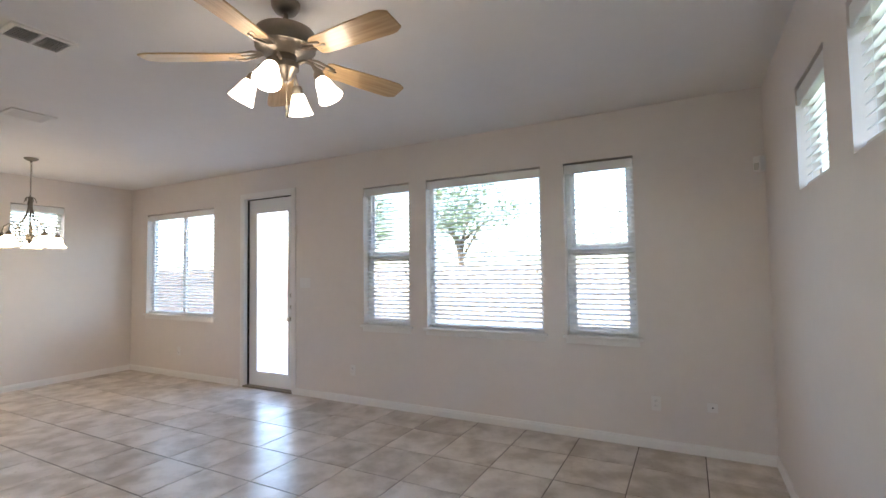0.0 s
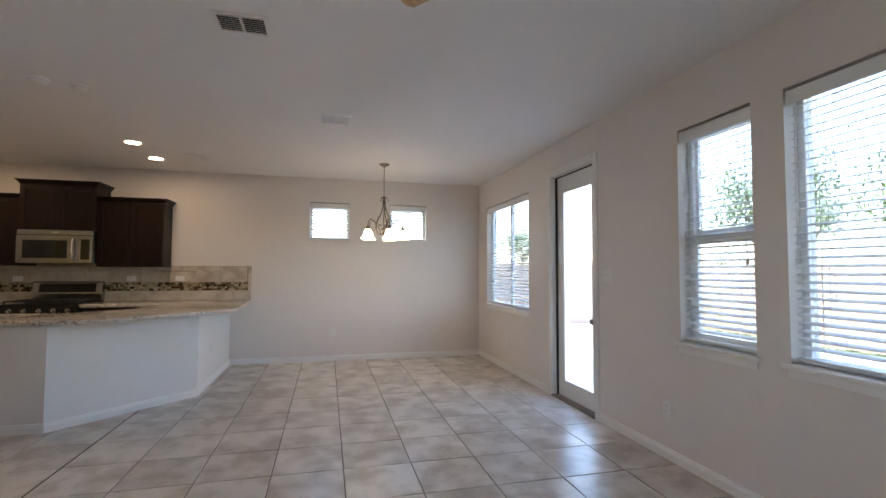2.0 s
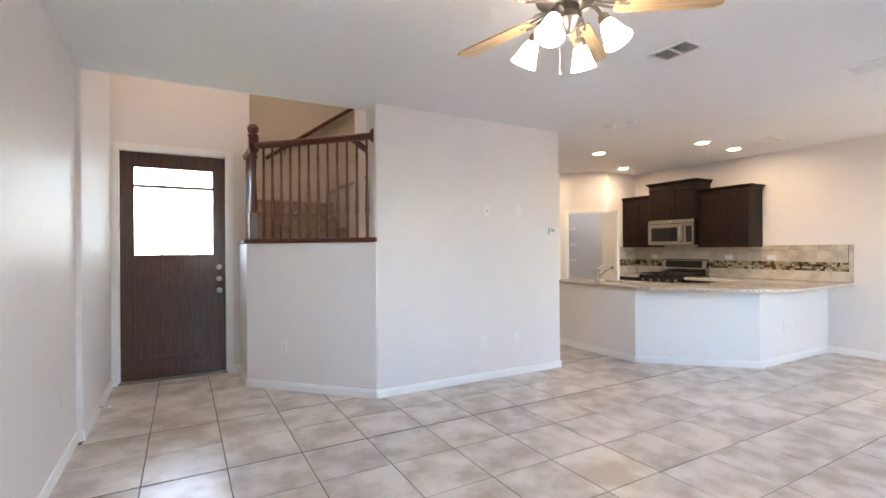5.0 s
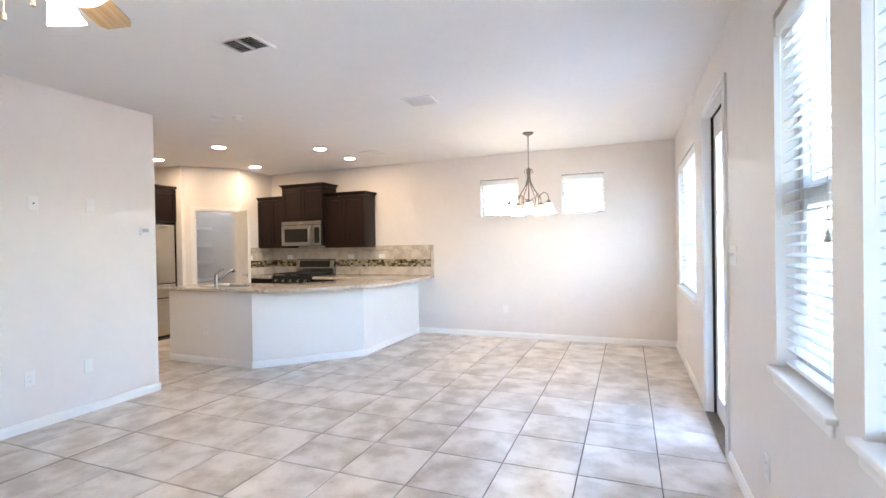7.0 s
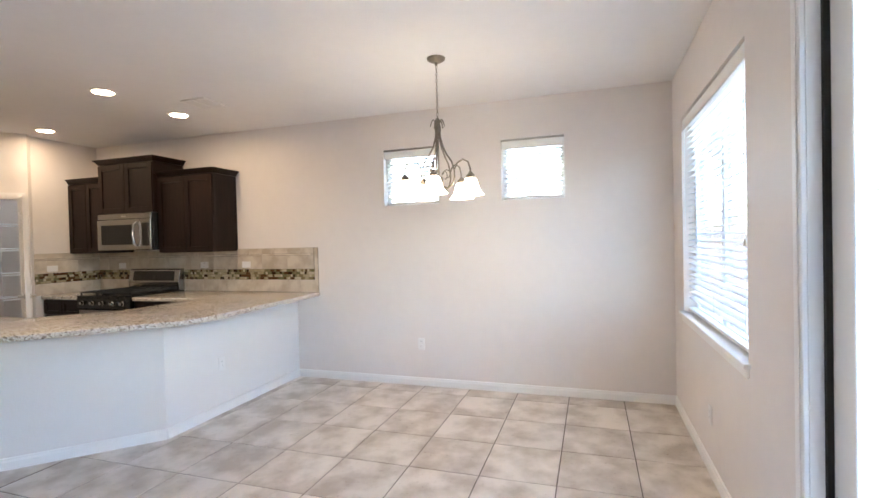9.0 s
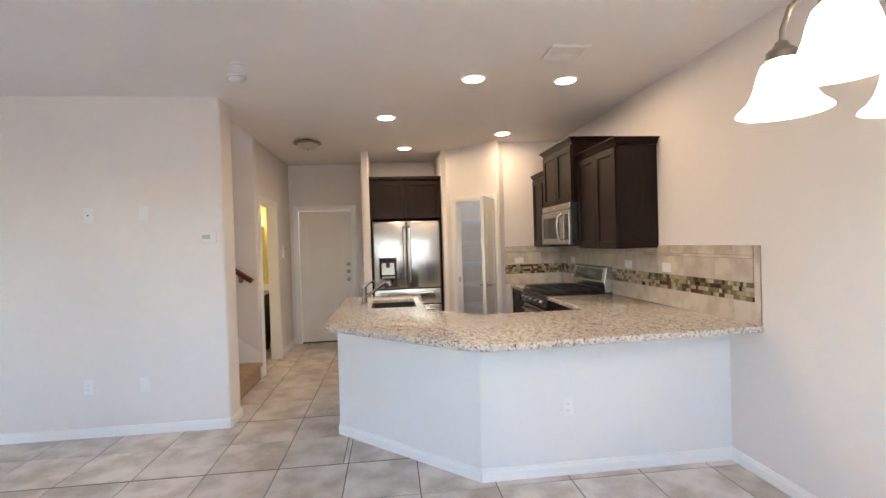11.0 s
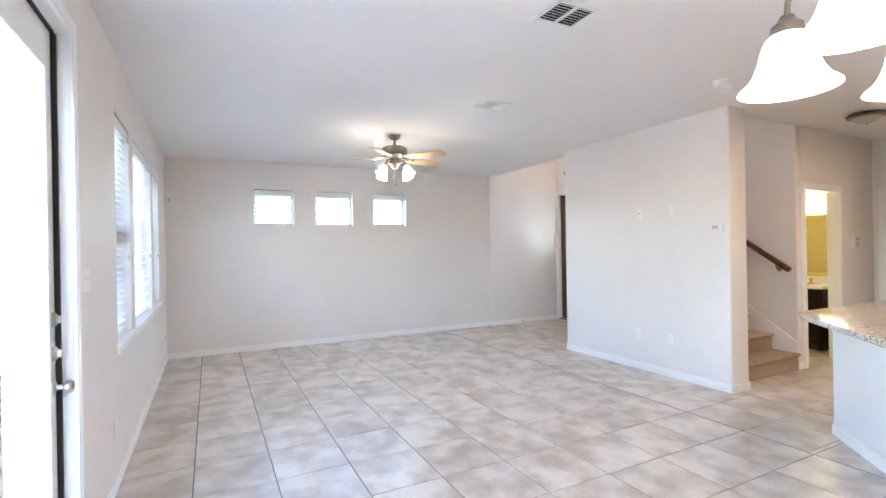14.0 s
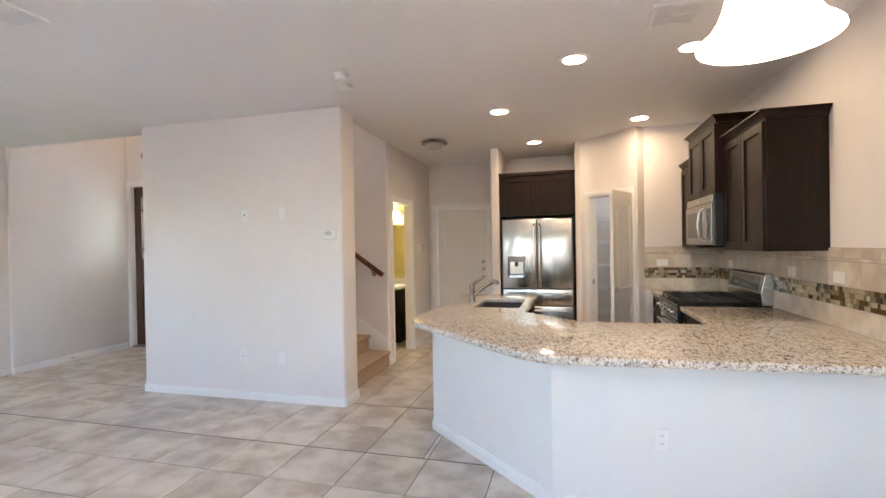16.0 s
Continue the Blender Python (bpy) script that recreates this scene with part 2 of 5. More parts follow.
POWLAMP = glow("vanity_lamp", (1.0, 0.87, 0.6), 0.8)
PANLAMP = glow("pantry_lamp", (0.9, 0.96, 1.0), 3.2)
FROST = mat("frosted_glass_off", (0.50, 0.48, 0.44), 0.35, var=0.03, scale=20)


# ---- builders ----
def box(bm, x0, x1, y0, y1, z0, z1, m=None):
    """Adds a box; returns its vertices."""
    c = [Vector((x, y, z)) for z in (z0, z1) for y in (y0, y1) for x in (x0, x1)]
    if m:
        c = [m @ v for v in c]
    v = [bm.verts.new(p) for p in c]
    for f in ((0, 2, 3, 1), (4, 5, 7, 6), (0, 1, 5, 4), (2, 6, 7, 3), (0, 4, 6, 2), (1, 3, 7, 5)):
        bm.faces.new([v[i] for i in f])
    return v


def bevel(bm, width, segments=2, edges=None):
    bmesh.ops.recalc_face_normals(bm, faces=bm.faces)
    bmesh.ops.bevel(bm, geom=list(edges or bm.edges), offset=width, segments=segments, affect="EDGES", profile=0.5, clamp_overlap=True)


def bbox(*b, w=0.003, seg=1, m=None):
    """A new bmesh holding one box with softened edges."""
    bm = bmesh.new()
    box(bm, *b, m=m)
    if w:
        bevel(bm, w, seg)
    return bm


def tube(bm, points, radius, sides=8, closed=False):
    """A round bar along points; radius may be a list."""
    pts = [Vector(p) for p in points]
    n = len(pts)
    rad = radius if isinstance(radius, (list, tuple)) else [radius] * n
    rings, prev = [], None
    for i, p in enumerate(pts):
        a = pts[(i - 1) % n] if closed or i else p
        b = pts[(i + 1) % n] if closed or i < n - 1 else p
        d = (b - a).normalized()
        if prev is None:
            side = d.orthogonal().normalized()
        else:
            side = (prev - d * prev.dot(d)).normalized()
        prev = side
        up = d.cross(side)
        rings.append([bm.verts.new(p + rad[i] * (math.cos(2 * math.pi * k / sides) * side + math.sin(2 * math.pi * k / sides) * up)) for k in range(sides)])
    for i in range(n if closed else n - 1):
        r, q = rings[i], rings[(i + 1) % n]
        for k in range(sides):
            bm.faces.new((r[k], r[(k + 1) % sides], q[(k + 1) % sides], q[k]))
    if not closed:
        bm.faces.new(rings[0][::-1])
        bm.faces.new(rings[-1])


def spin(bm, profile, center=(0, 0, 0), sides=24, m=None, thick=False):
    """A turned body from (radius, height) pairs."""
    rings = []
    for r, z in profile:
        ring = []
        for k in range(sides):
            a = 2 * math.pi * k / sides
            p = Vector((center[0] + r * math.cos(a), center[1] + r * math.sin(a), center[2] + z))
            ring.append(bm.verts.new(m @ p if m else p))
        rings.append(ring)
    for r, q in zip(rings, rings[1:]):
        for k in range(sides):
            bm.faces.new((r[k], r[(k + 1) % sides], q[(k + 1) % sides], q[k]))
    if not thick:
        if profile[0][0] > 1e-6:
            bm.faces.new(rings[0][::-1])
        if profile[-1][0] > 1e-6:
            bm.faces.new(rings[-1])


def stands(ob):
    """The pose of an object through its parents."""
    return stands(ob.parent) @ ob.matrix_basis if ob.parent else ob.matrix_basis


def part(name, bm, material, parent=None, label="", smooth=False, own=False, **tags):
    """Links a bmesh as one mesh object, under a thing or a part. own: it is drawn in its parent's frame, not the world's."""
    if parent and not own:
        bm.transform(stands(parent).inverted())
    me = bpy.data.meshes.new(name)
    bmesh.ops.recalc_face_normals(bm, faces=bm.faces)
    bm.to_mesh(me)
    bm.free()
    if smooth:
        me.shade_smooth()
        me.set_sharp_from_angle(angle=radians(40))
    me.materials.append(material)
    ob = new(name, me)
    ob.parent = parent
    return tagged(ob, label, **tags)


def thing(name, at, label, category, group="", kind="", turn=0):
    ob = new(name)
    ob.empty_display_size = 0.1
    ob.matrix_basis = pose(*at, 0, 0, turn)
    return tagged(ob, label, category, group, kind)


def wall(name, p, q, z0, z1, thick, openings=(), material=None, label="painted wall with light orange-peel texture", soft=0.0):
    """An upright wall whose face runs from p to q; its body lies to the left of p->q. Openings: along, along, z, z."""
    p, q = Vector(p), Vector(q)
    d = (q - p).normalized()
    nrm = Vector((-d.y, d.x))
    length = (q - p).length
    us = sorted({0.0, length, *[o[0] for o in openings], *[o[1] for o in openings]})
    zs = sorted({z0, z1, *[o[2] for o in openings], *[o[3] for o in openings]})
    bm = bmesh.new()
    vs = {}

    def vert(u, z, k):
        if (u, z, k) not in vs:
            w = p + d * u + nrm * (thick * k)
            vs[u, z, k] = bm.verts.new((w.x, w.y, z))
        return vs[u, z, k]

    def solid(i, j):
        if not (0 <= i < len(us) - 1 and 0 <= j < len(zs) - 1):
            return False
        u, z = (us[i] + us[i + 1]) / 2, (zs[j] + zs[j + 1]) / 2
        return not any(o[0] < u < o[1] and o[2] < z < o[3] for o in openings)

    for i in range(len(us) - 1):
        for j in range(len(zs) - 1):
            if not solid(i, j):
                continue
            a, b, c, e = us[i], us[i + 1], zs[j], zs[j + 1]
            bm.faces.new([vert(a, c, 0), vert(b, c, 0), vert(b, e, 0), vert(a, e, 0)])
            bm.faces.new([vert(a, e, 1), vert(b, e, 1), vert(b, c, 1), vert(a, c, 1)])
            for (di, dj, s, t) in ((-1, 0, (a, c), (a, e)), (1, 0, (b, c), (b, e)), (0, -1, (a, c), (b, c)), (0, 1, (a, e), (b, e))):
                if not solid(i + di, j + dj):
                    bm.faces.new([vert(*s, 0), vert(*t, 0), vert(*t, 1), vert(*s, 1)])
    bmesh.ops.recalc_face_normals(bm, faces=bm.faces)
    if soft:
        ed = [e for e in bm.edges if abs(e.verts[0].co.z - e.verts[1].co.z) > 0.5 and len(e.link_faces) == 2 and e.calc_face_angle(0) > 1]
        bmesh.ops.bevel(bm, geom=ed, offset=soft, segments=4, affect="EDGES", profile=0.5)
    ob = part(name, bm, material or PAINT, None, label, smooth=bool(soft))
    return tagged(ob, category="wall", kind="structure")


def prism(points, z0, z1, w=0.0, seg=2):
    """An upright prism over a plan outline."""
    bm = bmesh.new()
    lo = [bm.verts.new((x, y, z0)) for x, y in points]
    hi = [bm.verts.new((x, y, z1)) for x, y in points]
    n = len(points)
    bm.faces.new(lo[::-1])
    bm.faces.new(hi)
    for i in range(n):
        bm.faces.new((lo[i], lo[(i + 1) % n], hi[(i + 1) % n], hi[i]))
    if w:
        bevel(bm, w, seg)
    return bm


def baseboard(p, q, at=0.0):
    """A skirting board on the room side (right) of p->q."""
    p, q = Vector(p), Vector(q)
    d = (q - p).normalized()
    nrm = Vector((d.y, -d.x))
    bm = bmesh.new()
    sect = ((0, 0), (0.014, 0), (0.014, 0.052), (0.010, 0.062), (0.008, 0.074), (0, 0.078))
    rings = []
    for base in (p, q):
        rings.append([bm.verts.new((base.x + nrm.x * o, base.y + nrm.y * o, z + at)) for o, z in sect])
    for k in range(len(sect)):
        m = (k + 1) % len(sect)
        bm.faces.new((rings[0][k], rings[0][m], rings[1][m], rings[1][k]))
    bm.faces.new(rings[0][::-1])
    bm.faces.new(rings[1])
    return part("baseboard", bm, TRIM, None, "white painted baseboard with a moulded top edge", category="baseboard", kind="structure")


def local(p, q):
    """The pose of a wall's own frame: x along p->q, y out of the room side, origin at p."""
    a = math.degrees(math.atan2(q[1] - p[1], q[0] - p[0]))
    return pose(p[0], p[1], 0, 0, 0, a)


# ---- the large structure ----
YW, XD, XR, H = 4.30, -7.55, 0.41, 2.70     # window wall, dining wall, living wall, ceiling
YC = -0.58                                    # face of the stair wall
WINS = [("window_1", -7.16, -5.65, 0.84, 2.29), ("window_2", -3.18, -2.60, 0.84, 2.31), ("window_3", -2.40, -1.23, 0.84, 2.31), ("window_4", -1.03, -0.47, 0.84, 2.31)]
DOOR = (-5.06, -4.22, 0.0, 2.355)
SMALL_D = [("window_5", 1.67, 2.25), ("window_6", 2.86, 3.43)]
SMALL_R = [("window_7", 2.65, 3.21), ("window_8", 1.76, 2.34), ("window_9", 0.86, 1.43)]

# window wall: runs from the dining corner to the living corner, body outside
wall("wall_north", (XD - 0.15, YW), (XR + 0.15, YW), -0.2, 3.2, 0.15, [(a - XD + 0.15, b - XD + 0.15, c, e) for _, a, b, c, e in WINS] + [(DOOR[0] - XD + 0.15, DOOR[1] - XD + 0.15, -0.2, DOOR[3])])
wall("wall_west", (XD, -4.2), (XD, YW), -0.2, 3.2, 0.15, [(a + 4.2, b + 4.2, 1.78, 2.34) for _, a, b in SMALL_D])
wall("wall_east", (XR, YW), (XR, -0.76), -0.2, 3.2, 0.15, [(YW - b, YW - a, 1.78, 2.305) for _, a, b in SMALL_R])
wall("wall_east_foyer", (0.375, -0.76), (0.375, -2.45), -0.2, 5.3, 0.185, soft=0.012)
wall("wall_foyer", (0.56, -2.29), (-0.93, -2.29), -0.2, 5.3, 0.16, [(0.56 - 0.32, 0.56 + 0.69, -0.2, 2.41)])
wall("wall_stair", (-1.80, YC), (-4.045, YC), -0.2, 3.2, 0.27, soft=0.02, label="painted wall with rounded corners beside the stair")
wall("wall_stair_inner", (-2.12, -2.02), (-3.90, -2.02), -0.2, 5.3, 0.11, soft=0.012)
wall("wall_powder", (-3.90, -2.13), (-3.90, -3.81), -0.2, 3.2, 0.11, [(0.05, 0.80, -0.2, 2.01)])
wall("wall_garage", (-3.79, -3.81), (-5.14, -3.81), -0.2, 3.2, 0.12, [(0.22, 1.03, -0.2, 2.01)])
wall("wall_fridge_side", (-5.03, -3.81), (-5.03, -2.86), -0.2, 3.2, 0.10, soft=0.012)
wall("wall_fridge_back", (-5.13, -3.66), (-6.20, -3.66), -0.2, 3.2, 0.12)
wall("wall_fridge_other", (-6.10, -3.66), (-6.10, -2.80), -0.2, 3.2, 0.10)
DIAG_P, DIAG_Q = (-6.10, -2.86), (-6.74, -2.22)
wall("wall_pantry", DIAG_P, DIAG_Q, -0.2, 3.2, 0.11, [(0.22, 0.83, -0.2, 2.0)])
wall("wall_kitchen_end", (-6.74, -2.30), (XD, -2.30), -0.2, 3.2, 0.11)
wall("wall_pantry_back", (-6.20, -4.2), (XD, -4.2), -0.2, 3.2, 0.1)
wall("wall_pantry_side", (-6.20, -3.60), (-6.20, -4.30), -0.2, 3.2, 0.1)
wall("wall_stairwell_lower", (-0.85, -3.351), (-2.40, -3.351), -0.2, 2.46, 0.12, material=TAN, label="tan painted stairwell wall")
wall("wall_powder_back", (-3.79, -3.70), (-2.3, -3.70), -0.2, 3.2, -0.1, material=YELLOW, label="yellow painted wall")
wall("wall_powder_side", (-2.3, -3.70), (-2.3, -2.13), -0.2, 2.45, -0.1, material=YELLOW, label="yellow painted wall")
wall("wall_powder_front", (-2.3, -2.135), (-3.79, -2.135), -0.2, 2.45, -0.02, material=YELLOW, label="yellow painted wall")
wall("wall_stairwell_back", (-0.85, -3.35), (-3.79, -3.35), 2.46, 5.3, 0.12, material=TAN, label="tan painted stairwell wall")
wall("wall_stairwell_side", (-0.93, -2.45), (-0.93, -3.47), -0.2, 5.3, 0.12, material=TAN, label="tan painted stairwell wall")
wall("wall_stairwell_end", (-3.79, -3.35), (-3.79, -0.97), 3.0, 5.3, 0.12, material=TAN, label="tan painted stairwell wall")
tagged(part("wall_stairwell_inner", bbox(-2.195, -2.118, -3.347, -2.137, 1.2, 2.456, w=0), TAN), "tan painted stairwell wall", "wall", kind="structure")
# Unseen outside wall added to block slanting daylight through the front door.
wall("wall_daylight_block", (-0.93, -3.475), (-0.93, -8.0), -0.35, 3.2, 0.12, label="plain unseen outside wall added to screen daylight from the front door")
wall("wall_upper_front", (0.56, -0.83), (-4.2, -0.83), 2.98, 5.3, -0.14, label="painted wall above the living room ceiling edge")

# low diagonal wall under the stair rail
tagged(part("wall_low_diagonal", prism([(-1.80, -0.585), (-0.815, -1.60), (-0.815, -2.285), (-0.925, -2.285), (-0.925, -1.645), (-1.86, -0.68), (-1.86, -0.585)], -0.2, 1.43), PAINT), "low diagonal painted wall under the stair railing", "wall", kind="structure")

bm = bmesh.new()
box(bm, XD - 0.15, XR + 0.15, -0.84, YW + 0.15, H, 3.0)
box(bm, XD - 0.15, -3.90, -4.3, -0.84, H, 3.0)
box(bm, -3.79, -2.3, -3.70, -2.13, 2.42, 2.45)
tagged(part("ceiling", bm, CEIL), "white textured drywall ceiling", "ceiling", kind="structure")
tagged(part("ceiling_upper", bbox(-4.3, 0.56, -3.5, -0.7, 5.2, 5.35, w=0), CEIL), "white ceiling high above the stairwell", "ceiling", kind="structure")
floor = tagged(part("floor", bbox(XD - 0.15, XR + 0.15, -4.35, YW + 0.15, -0.25, -0.004, w=0), GROUT), "beige grout bed of the tiled floor", "floor", kind="structure")

for p, q in (((XD, 0.62), (XD, YW)), ((XD, YW), (-5.16, YW)), ((-4.18, YW), (XR, YW)), ((XR, YW), (XR, -0.76)), ((0.375, -0.76), (0.375, -2.29)), 
             ((-0.75, -2.29), (-0.815, -2.29)), ((-0.815, -2.29), (-0.815, -1.60)), ((-0.815, -1.60), (-1.80, -0.58)), ((-1.80, YC), (-4.045, YC)), ((-4.045, YC), (-4.045, -0.85)),
             ((-3.90, -2.02), (-3.90, -2.11)), ((-3.90, -3.0), (-3.90, -3.81)), ((-3.90, -3.81), (-3.96, -3.81)), ((-4.88, -3.81), (-5.03, -3.81)), ((-5.03, -3.81), (-5.03, -2.86)),
             ((-6.13, -2.83), (-6.16, -2.80)), ((-5.03, -2.86), (-5.13, -2.86))):
    baseboard(p, q)

# ---- windows and blinds ----
def window(name, at, turn, w, z0, z1, style, sill):
    """A vinyl window in its opening; its own x runs along the wall, y to the outside."""
    win = thing(name, (*at, z0), "white vinyl window set in the painted wall", "window", kind="structure", turn=turn)
    h, f = z1 - z0, 0.042
    bm = bmesh.new()
    for b in ((0, f, 0, h), (w - f, w, 0, h), (f, w - f, 0, f), (f, w - f, h - f, h)):
        box(bm, b[0], b[1], 0.085, 0.145, b[2], b[3])
    bevel(bm, 0.004, 1)
    part("window_frame", bm, VINYL, win, own=True)
    if style == "hung":
        mid = 0.49 * h
        part("meeting_rail", bbox(f, w - f, 0.085, 0.13, mid - 0.024, mid + 0.024), VINYL, win, own=True)
        for k, (a, b, y) in enumerate(((f, mid - 0.02, 0.10), (mid + 0.02, h - f, 0.12))):
            bm = bmesh.new()
            for q in ((f, f + 0.028, a, b), (w - f - 0.028, w - f, a, b), (f + 0.028, w - f - 0.028, a, a + 0.028), (f + 0.028, w - f - 0.028, b - 0.028, b)):
                box(bm, q[0], q[1], y - 0.012, y + 0.012, q[2], q[3])
            part("sash", bm, VINYL, win, own=True)
            pane = part("pane", bbox(f + 0.02, w - f - 0.02, y - 0.003, y + 0.003, a + 0.02, b - 0.02, w=0), GLASS, win, own=True)
            pane.visible_shadow = False
    else:
        if style == "slider":
            part("mullion", bbox(w / 2 - 0.03, w / 2 + 0.03, 0.088, 0.13, f, h - f), VINYL, win, own=True)
            spans = ((f, w / 2 - 0.03), (w / 2 + 0.03, w - f))
        else:
            spans = ((f, w - f),)
        for a, b in spans:
            pane = part("pane", bbox(a, b, 0.107, 0.113, f, h - f, w=0), GLASS if sill else SMALLGLASS, win, own=True)
            pane.visible_shadow = False
    if sill:
        bm = bbox(-0.035, w + 0.035, -0.032, 0.084, -0.020, 0.005, w=0.006, seg=2)
        part("window_sill", bm, TRIM, win, own=True)
        part("apron", bbox(-0.01, w + 0.01, -0.012, 0.0, -0.066, -0.020), TRIM, win, own=True)
    return win


def blind(at, turn, w, z0, z1, tilt, wand=True, group="window blinds"):
    """A faux-wood slat blind hung inside the opening."""
    bl = thing("window_blind", (*at, z1), "white faux-wood slat blind lowered in the window", "window blind", group, turn=turn)
    h = z1 - z0
    part("head_rail", bbox(0.008, w - 0.008, 0.030, 0.078, -0.066, -0.018), SLAT, bl, own=True)
    part("valance", bbox(0.006, w - 0.006, 0.006, 0.018, -0.094, -0.016, w=0.003), SLAT, bl, own=True)
    pitch = 0.0425
    n = int((h - 0.125) / pitch)
    bm = bmesh.new()
    prof = [(-0.025, -0.0015), (-0.012, 0.0008), (0.0, 0.0016), (0.012, 0.0008), (0.025, -0.0015)]
    a = radians(tilt)
    rings = []
    for x in (0.012, w - 0.012):
        up = [bm.verts.new((x, y * math.cos(a) - (z + 0.0014) * math.sin(a), y * math.sin(a) + (z + 0.0014) * math.cos(a))) for y, z in prof]
        dn = [bm.verts.new((x, y * math.cos(a) - (z - 0.0014) * math.sin(a), y * math.sin(a) + (z - 0.0014) * math.cos(a))) for y, z in prof[::-1]]
        rings.append(up + dn)
    for k in range(10):
        bm.faces.new((rings[0][k], rings[0][(k + 1) % 10], rings[1][(k + 1) % 10], rings[1][k]))
    bm.faces.new(rings[0][::-1])
    bm.faces.new(rings[1])
    first = part("slat", bm, SLAT, bl, own=True)
    first.matrix_basis = pose(0, 0.054, -0.10)
    for k in range(1, n):
        s = new("slat", first.data)
        s.parent = bl
        s.matrix_basis = pose(0, 0.054, -0.10 - k * pitch, random.uniform(-1.2, 1.2), random.uniform(-0.06, 0.06), 0)
    part("bottom_rail", bbox(0.010, w - 0.010, 0.030, 0.078, -h + 0.012, -h + 0.032, w=0.004), SLAT, bl, own=True)
    for x in ((0.12, w - 0.12) if w < 0.9 else (0.15, w / 2, w - 0.15)):
        bm = bmesh.new()
        for y in (0.031, 0.077):
            tube(bm, [(x, y, -0.06), (x, y, -h + 0.03)], 0.0012, 4)
        part("ladder_cord", bm, SLAT, bl, own=True)
    if wand:
        bm = bmesh.new()
        tube(bm, [(w - 0.05, 0.008, -0.06), (w - 0.052, 0.006, -h * 0.5), (w - 0.05, 0.006, -h * 0.62)], 0.0013, 5)
        cord = part("pull_cord", bm, SLAT, bl, own=True)
        bm = bmesh.new()
        spin(bm, [(0.002, 0), (0.006, -0.008), (0.010, -0.03), (0.008, -0.036)], (w - 0.05, 0.006, -h * 0.62), 10)
        part("tassel", bm, NICKEL, cord, "grey tassel", own=True)
        bm = bmesh.new()
        tube(bm, [(0.05, 0.01, -0.06), (0.05, 0.008, -h * 0.58)], 0.003, 6)
        part("tilt_wand", bm, SLAT, bl, own=True)
    return bl


for (nm, a, b, c, e), style, wd in zip(WINS, ("slider", "hung", "fixed", "hung"), (True, True, True, True)):
    window(nm, (a, YW), 0, b - a, c, e, style, True)
    blind((a, YW), 0, b - a, c + 0.009, e, 14, wd)
for nm, a, b in SMALL_D:
    window(nm, (XD, a), 90, b - a, 1.78, 2.34, "fixed", False)
    blind((XD, a), 90, b - a, 1.784, 2.34, 28, False, "small window blinds")
for nm, a, b in SMALL_R:
    window(nm, (XR, b), -90, b - a, 1.78, 2.305, "fixed", False)
    blind((XR, b), -90, b - a, 1.784, 2.305, 28, False, "small window blinds")


# ---- doors ----
def casing(parent, w, h, depth, cw=0.062):
    """Jamb and trim of an opening in its own frame: x along, y into the wall, room side at y = 0."""
    for x0, x1 in ((-cw, 0.012), (w - 0.012, w + cw)):
        bm = bmesh.new()
        box(bm, x0, x1, -0.016, 0.0, 0, h + cw)
        box(bm, x0 + 0.012, x1 - 0.022, -0.021, -0.016, 0, h + cw - 0.012)
        bevel(bm, 0.003, 1)
        part("side_trim", bm, TRIM, parent, own=True)
    bm = bmesh.new()
    box(bm, 0.012, w - 0.012, -0.0155, 0.0, h - 0.012, h + cw)
    box(bm, 0.012, w - 0.012, -0.0205, -0.0155, h + 0.012, h + cw - 0.014)
    part("head_trim", bm, TRIM, parent, own=True)
    bm = bmesh.new()
    box(bm, 0, 0.014, 0.0, depth, 0, h)
    box(bm, w - 0.014, w, 0.0, depth, 0, h)
    box(bm, 0.014, w - 0.014, 0.0, depth, h - 0.014, h)
    part("jamb", bm, TRIM, parent, own=True)


def panelled(w, h, t, panels, arch=False):
    """A door leaf with recessed and raised panels on both faces; x along, y thickness from 0, z up."""
    bm = bmesh.new()
    box(bm, 0, w, 0.007, t - 0.007, 0, h)
    xs = sorted({0, w, *[p[0] for p in panels], *[p[1] for p in panels]})
    zs = sorted({0, h, *[p[2] for p in panels], *[p[3] for p in panels]})
    for i in range(len(xs) - 1):
        for j in range(len(zs) - 1):
            x, z = (xs[i] + xs[i + 1]) / 2, (zs[j] + zs[j + 1]) / 2
            if any(p[0] < x < p[1] and p[2] < z < p[3] for p in panels):
                continue
            for y0, y1 in ((0, 0.007), (t - 0.007, t)):
                box(bm, xs[i], xs[i + 1], y0, y1, zs[j], zs[j + 1])
    for a, b, c, e in panels:
        g = 0.03
        for y0, y1 in ((0.002, 0.007), (t - 0.007, t - 0.002)):
            n = 8
            top = [(a + g + (b - a - 2 * g) * k / n, e - g - (0.07 * (2 * k / n - 1) ** 2 if arch and e > h * 0.7 else 0)) for k in range(n + 1)]
            ring = [(a + g, c + g), (b - g, c + g)] + top[::-1]
            f0, f1 = [bm.verts.new((x, y0, z)) for x, z in ring], [bm.verts.new((x, y1, z)) for x, z in ring]
            bm.faces.new(f0)
            bm.faces.new(f1[::-1])
            for k in range(len(ring)):
                m = (k + 1) % len(ring)
                bm.faces.new((f0[k], f0[m], f1[m], f1[k]))
    return bm


